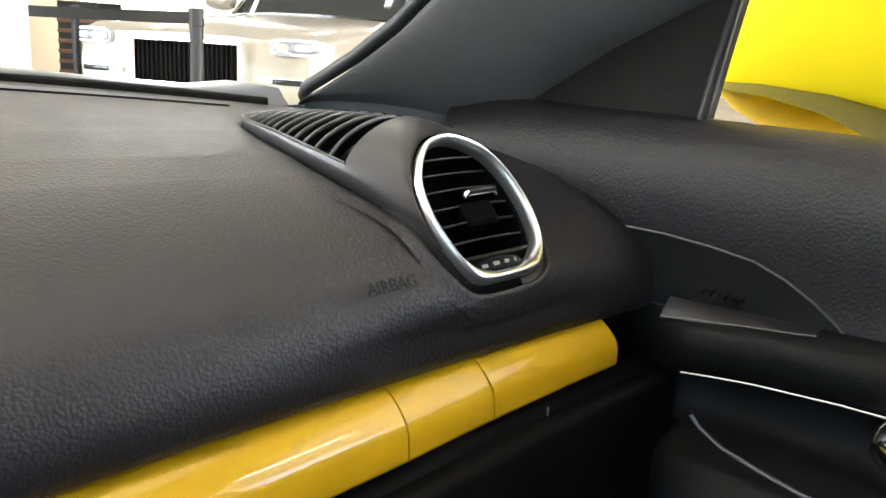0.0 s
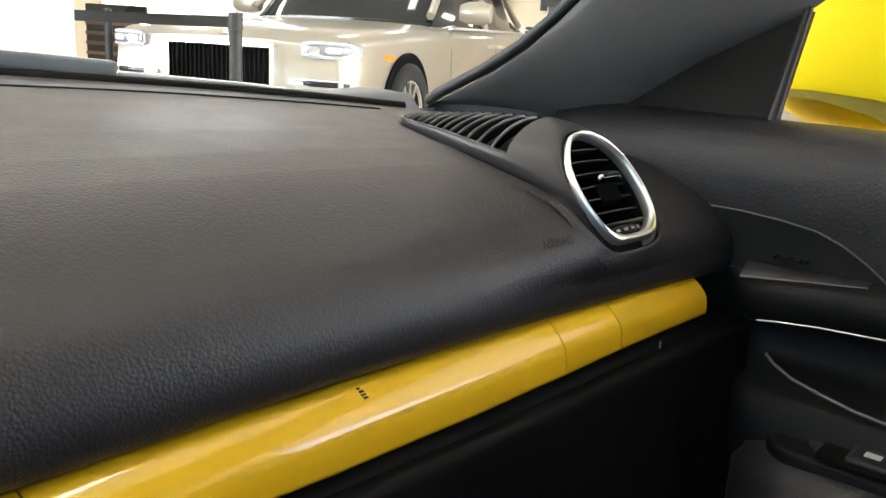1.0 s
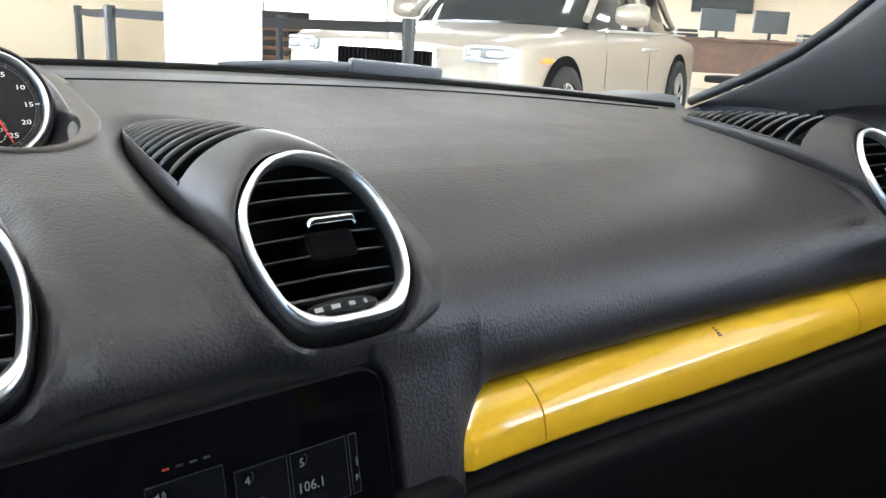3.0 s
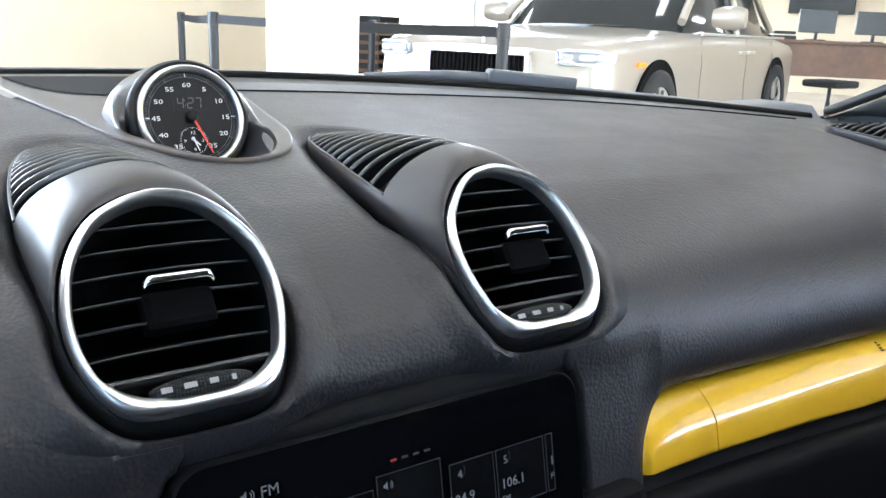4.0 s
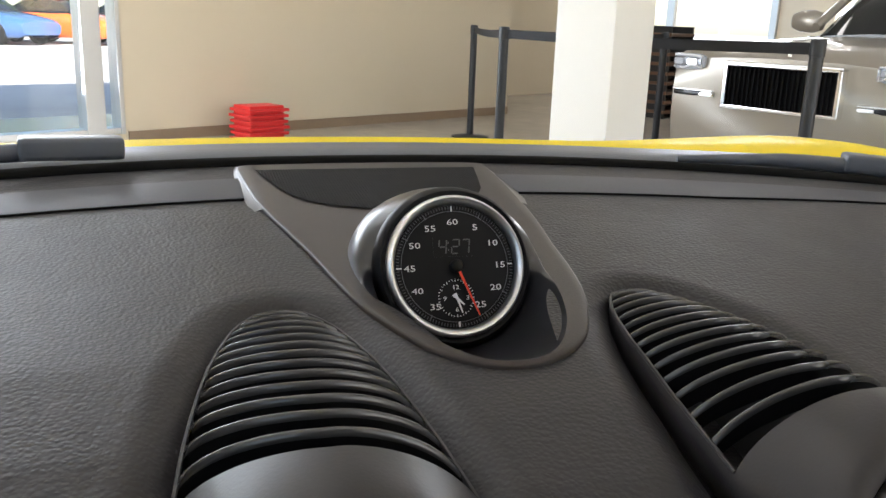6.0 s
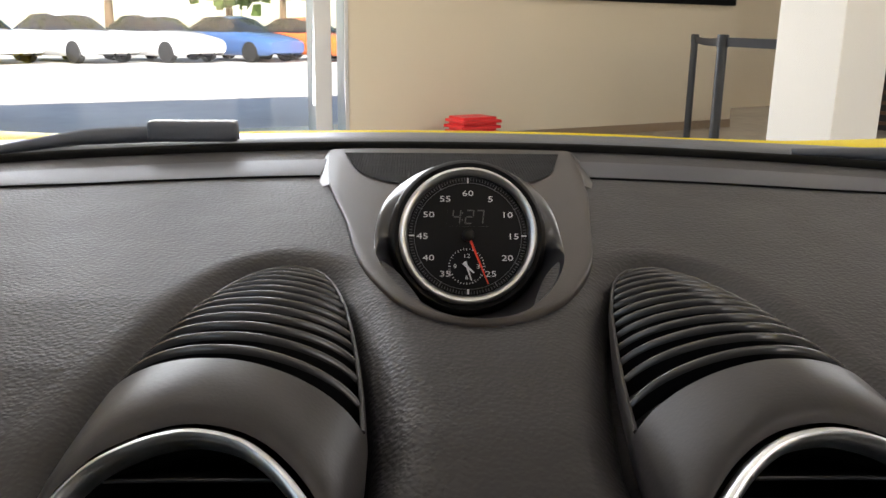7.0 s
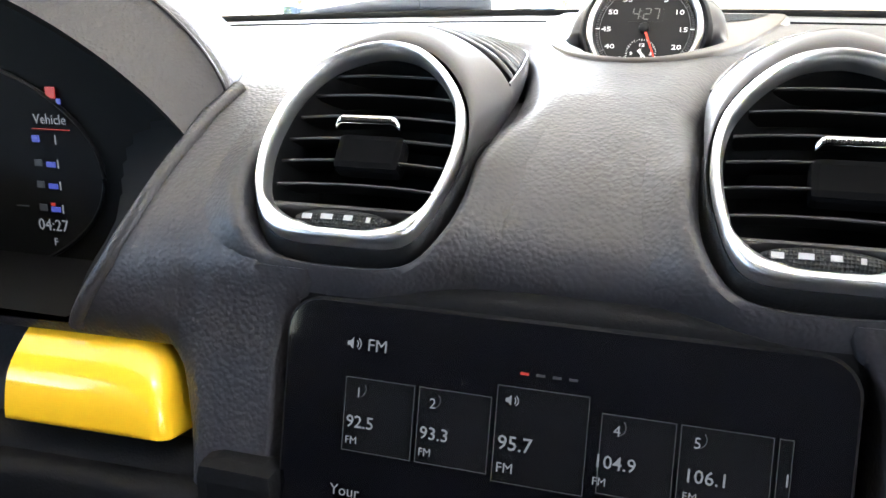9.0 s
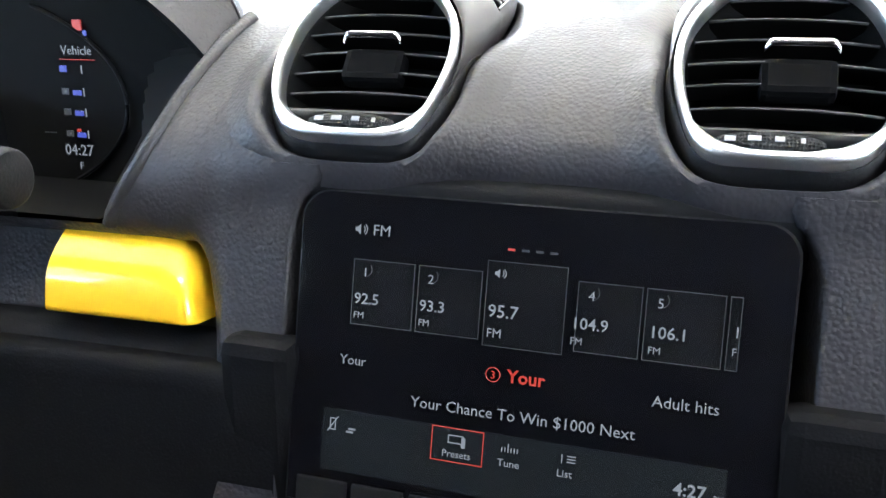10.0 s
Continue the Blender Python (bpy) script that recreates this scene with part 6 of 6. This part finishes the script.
def parked_car(paint, m):
    c = thing("parked_car", "parked car in the sunlit car park", "car", "cars in the car park", m=m)
    car_body("body", [(0.0, sec(0.78, 0.30, 0.62, 0.68, 0.5)), (0.15, sec(0.86, 0.22, 0.70, 0.76, 0.6)), (0.9, sec(0.90, 0.2, 0.82, 0.90, 0.66)), (1.5, sec(0.90, 0.2, 0.88, 0.97, 0.7)), (3.4, sec(0.90, 0.2, 0.90, 0.97, 0.7)), (4.2, sec(0.87, 0.24, 0.90, 0.96, 0.62)), (4.45, sec(0.78, 0.32, 0.76, 0.84, 0.55))], paint, c)
    car_body("cabin_glass", [(1.35, roof_sec(0.76, 0.90, 0.98, 0.70)), (1.9, roof_sec(0.80, 0.90, 1.32, 0.62)), (2.3, roof_sec(0.81, 0.90, 1.42, 0.60)), (3.1, roof_sec(0.80, 0.90, 1.40, 0.60)), (4.0, roof_sec(0.72, 0.90, 1.00, 0.60))], DARKGLASS, c)
    v, f = grid([[(u, vv, z - 0.04 * (u / 0.6) ** 2) for u in (-0.6, -0.3, 0, 0.3, 0.6)] for vv, z in ((1.95, 1.37), (2.3, 1.45), (3.1, 1.43), (3.35, 1.36))])
    mesh_ob("roof", v, f, paint, c)
    for s in (-1, 1):
        for vv in (0.85, 3.5):
            lathe_ob("tyre", [(0.001, 0.10), (0.20, 0.11), (0.31, 0.10), (0.33, 0.05), (0.33, -0.1)], TYRE, c, "", 20, Matrix.Translation((s * 0.81, vv, 0.33)) @ Matrix.Rotation(radians(90 * s), 4, "Y"))
    return c


WHITEC = mat("white_car_paint", (0.75, 0.76, 0.78), 0.3, coat=1)
BLUEC = mat("blue_car_paint", (0.05, 0.12, 0.30), 0.3, coat=1)
ORANGEC = mat("orange_car_paint", (0.80, 0.16, 0.02), 0.3, coat=1)
GREYC = mat("grey_car_paint", (0.20, 0.22, 0.25), 0.3, coat=1)
lot = [(-9.0, WHITEC), (-6.2, GREYC), (-3.6, ORANGEC), (-0.9, GREYC), (1.8, WHITEC), (4.4, WHITEC), (7.0, WHITEC), (9.6, BLUEC), (12.1, ORANGEC), (14.8, GREYC), (17.4, WHITEC), (20.2, BLUEC), (23.0, WHITEC), (26.0, GREYC)]
for p, paint in lot:
    parked_car(paint, ROOM @ Matrix.Translation((p, 26.2, -0.03)) @ Matrix.Rotation(radians(28), 4, "Z"))


# trees behind the car park
def make_tree(p, q, h, seed):
    rng = random.Random(seed)
    t = thing("tree", "leafy green tree behind the car park", "tree", "trees behind the car park", m=ROOM @ Matrix.Translation((p, q, -0.03)))
    tube_ob("trunk", [(0, 0, 0), (0.05, 0, h * 0.3), (0.1, 0.05, h * 0.6), (0.05, 0.1, h * 0.85)], [0.18, 0.14, 0.09, 0.03], BARK, t)
    verts, faces = [], []
    for k in range(420):
        a, b, r = rng.uniform(0, math.tau), rng.uniform(-1, 1), rng.uniform(0.45, 1.0) ** 0.5
        c = Vector((math.cos(a) * math.sqrt(1 - b * b) * r * h * 0.36, math.sin(a) * math.sqrt(1 - b * b) * r * h * 0.36, h * 0.64 + b * r * h * 0.34)) + Vector((rng.gauss(0, 0.2), rng.gauss(0, 0.2), rng.gauss(0, 0.2)))
        s = rng.uniform(0.16, 0.36)
        u = Vector((rng.gauss(0, 1), rng.gauss(0, 1), rng.gauss(0, 1))).normalized()
        w = u.orthogonal().normalized()
        x = u.cross(w)
        i = len(verts)
        verts += [c + s * w, c + s * x + 0.2 * s * u, c - s * w, c - s * x + 0.2 * s * u]
        faces.append((i, i + 1, i + 2, i + 3))
    mesh_ob("crown", verts, faces, LEAF, t, smooth=False)


for k in range(12):
    make_tree(-12 + 4.2 * k + (k % 3) * 0.7, 34 + (k % 4) * 1.3, 6 + (k * 7 % 5) * 0.8, k)

# ---- reception end of the showroom ----
desk = thing("reception_desk", "long dark brown reception desk", "desk", m=Matrix.Translation((11.6, 6.2, 0)) @ Matrix.Rotation(radians(-38), 4, "Z"))
box_ob("worktop", (-1.3, -0.35, 1.00), (1.3, 0.40, 1.04), WOODD, desk, bevel=0.006)
box_ob("front_panel", (-1.22, -0.28, 0.55), (1.22, -0.24, 1.00), WOODD, desk, bevel=0.004)
for x in (-1.15, 1.10):
    box_ob("leg", (x, -0.25, 0.0), (x + 0.06, 0.32, 1.00), WOODD, desk, bevel=0.004)


def on_desk(name, label, category, x, y, build):
    ob = thing(name, label, category, m=desk.matrix_world @ Matrix.Translation((x, y, 1.04)))
    build(ob)
    return ob


def monitor(ob):
    box_ob("foot", (-0.12, -0.08, 0), (0.12, 0.08, 0.015), POST, ob, bevel=0.004)
    box_ob("neck", (-0.02, -0.015, 0.01), (0.02, 0.015, 0.14), POST, ob)
    box_ob("panel", (-0.26, -0.02, 0.10), (0.26, 0.02, 0.42), SCREENOFF, ob, bevel=0.006)


def clutter(ob):
    box_ob("tray", (-0.16, -0.12, 0.0), (0.16, 0.12, 0.05), POST, ob, bevel=0.006)
    box_ob("tray", (-0.15, -0.11, 0.07), (0.15, 0.12, 0.11), POST, ob, bevel=0.006)


on_desk("monitor", "black monitor standing on the desk", "monitor", 0.35, 0.1, monitor)
on_desk("monitor", "black monitor standing on the desk", "monitor", -0.45, 0.1, monitor)
on_desk("letter_tray", "black letter tray on the desk", "letter tray", -0.95, 0.0, clutter)
on_desk("letter_tray", "black letter tray on the desk", "letter tray", 0.95, 0.05, clutter)
chair = thing("office_chair", "black swivel office chair", "chair", m=Matrix.Translation((9.9, 5.4, 0)))
lathe_ob("gas_lift", [(0.03, 0.08), (0.03, 0.30), (0.022, 0.31), (0.022, 0.50)], POST, chair, "", 16)
for k in range(5):
    a = math.tau * k / 5
    tube_ob("base_arm", [(0, 0, 0.12), (0.30 * math.cos(a), 0.30 * math.sin(a), 0.07), (0.31 * math.cos(a), 0.31 * math.sin(a), 0.02)], 0.02, POST, chair, sides=8)
bm = bmesh.new()
box(bm, (-0.25, -0.24, 0.48), (0.25, 0.24, 0.57), 0.035)
part("seat", bm, BELT, chair, smooth=True)
for nm, p in (("wall_screen", (18.96, 2.55, 2.0)), ("wall_screen", (18.96, 0.6, 2.0))):
    tv = thing(nm, "large dark wall-mounted television", "television", "wall televisions", m=ROOM @ Matrix.Translation(p))
    box_ob("cabinet", (-0.06, -0.62, -0.42), (0.0, 0.62, 0.42), POST, tv, bevel=0.01)
    box_ob("display", (-0.066, -0.59, -0.39), (-0.060, 0.59, 0.39), SCREENOFF, tv)
shelf = thing("chair_stack", "stack of dark slatted display racks in the alcove", "rack", m=ROOM @ Matrix.Translation((9.3, 5.4, 0)))
for k in range(9):
    box_ob("shelf", (-0.28, -0.25, 0.06 + 0.115 * k), (0.28, 0.25, 0.10 + 0.115 * k), WOODD, shelf, bevel=0.008)
for x in (-0.27, 0.24):
    box_ob("upright", (x, -0.24, 0), (x + 0.03, 0.24, 1.1), POST, shelf)
rack = thing("hanging_coats", "dark umbrellas hanging by the window wall", "umbrella", m=ROOM @ Matrix.Translation((-1.75, 6.44, 0)))
for x in (-0.09, 0.09):
    mesh_ob("umbrella", *tube([(x, 0, 1.45), (x, 0, 1.35), (x, 0, 0.75), (x, 0, 0.62)], [0.015, 0.05, 0.035, 0.006], 10), POST, rack)


# ---- body of the yellow sports car ----
sports = thing("sports_car_body", "bright yellow painted side and tail panels of the sports car", "car body")
for s in (-1, 1):
    rows = []
    for y, w, zt in ((1.70, 0.74, 0.50), (1.55, 0.80, 0.62), (1.30, 0.85, 0.70), (0.90, 0.875, 0.80), (0.50, 0.885, 0.86), (0.13, 0.885, 0.90), (-0.30, 0.875, 0.925), (-0.90, 0.880, 0.925), (-1.36, 0.90, 0.93), (-1.80, 0.90, 0.90), (-2.20, 0.84, 0.80), (-2.36, 0.74, 0.70)):
        rows.append([(s * (w - 0.085), y, zt + 0.004), (s * (w - 0.02), y, zt - 0.02), (s * w, y, zt - 0.12), (s * w, y, 0.45), (s * (w - 0.02), y, 0.28), (s * (w - 0.10), y, 0.17)])
    v, f = grid(rows)
    mesh_ob("side_panel", v, f, WYELLOW, sports, "yellow painted side panel")
    for y in (1.05, -1.42):
        lathe_ob("wheel_arch", [(0.001, 0.0), (0.355, 0.0), (0.362, 0.006), (0.362, -0.08)], BLACK, sports, "", 36, Matrix.Translation((s * 0.892, y, 0.335)) @ Matrix.Rotation(radians(90 * s), 4, "Y"))
        wheel(sports, s * 0.83, y, 0.335, s)
v, f = grid([[(x, y, z - 0.05 * (x / 0.8) ** 2) for x in (-0.80, -0.5, 0, 0.5, 0.80)] for y, z in ((-1.36, 1.20), (-1.60, 1.10), (-1.90, 0.98), (-2.20, 0.90), (-2.36, 0.78), (-2.40, 0.50), (-2.34, 0.20))])
mesh_ob("tail", v, f, WYELLOW, sports, "yellow painted tail panel")
v, f = grid([[(x, y - 0.25 * (x / 0.8) ** 2, z) for x in (-0.80, -0.5, 0, 0.5, 0.80)] for y, z in ((1.70, 0.52), (1.78, 0.42), (1.76, 0.28), (1.66, 0.18))])
mesh_ob("nose_panel", v, f, WYELLOW, sports, "yellow painted nose panel")
v, f = grid([[(x, y, 0.18) for x in (-0.80, 0, 0.80)] for y in (1.6, 0.0, -2.3)])
mesh_ob("underbody", v, f, BLACK, sports)
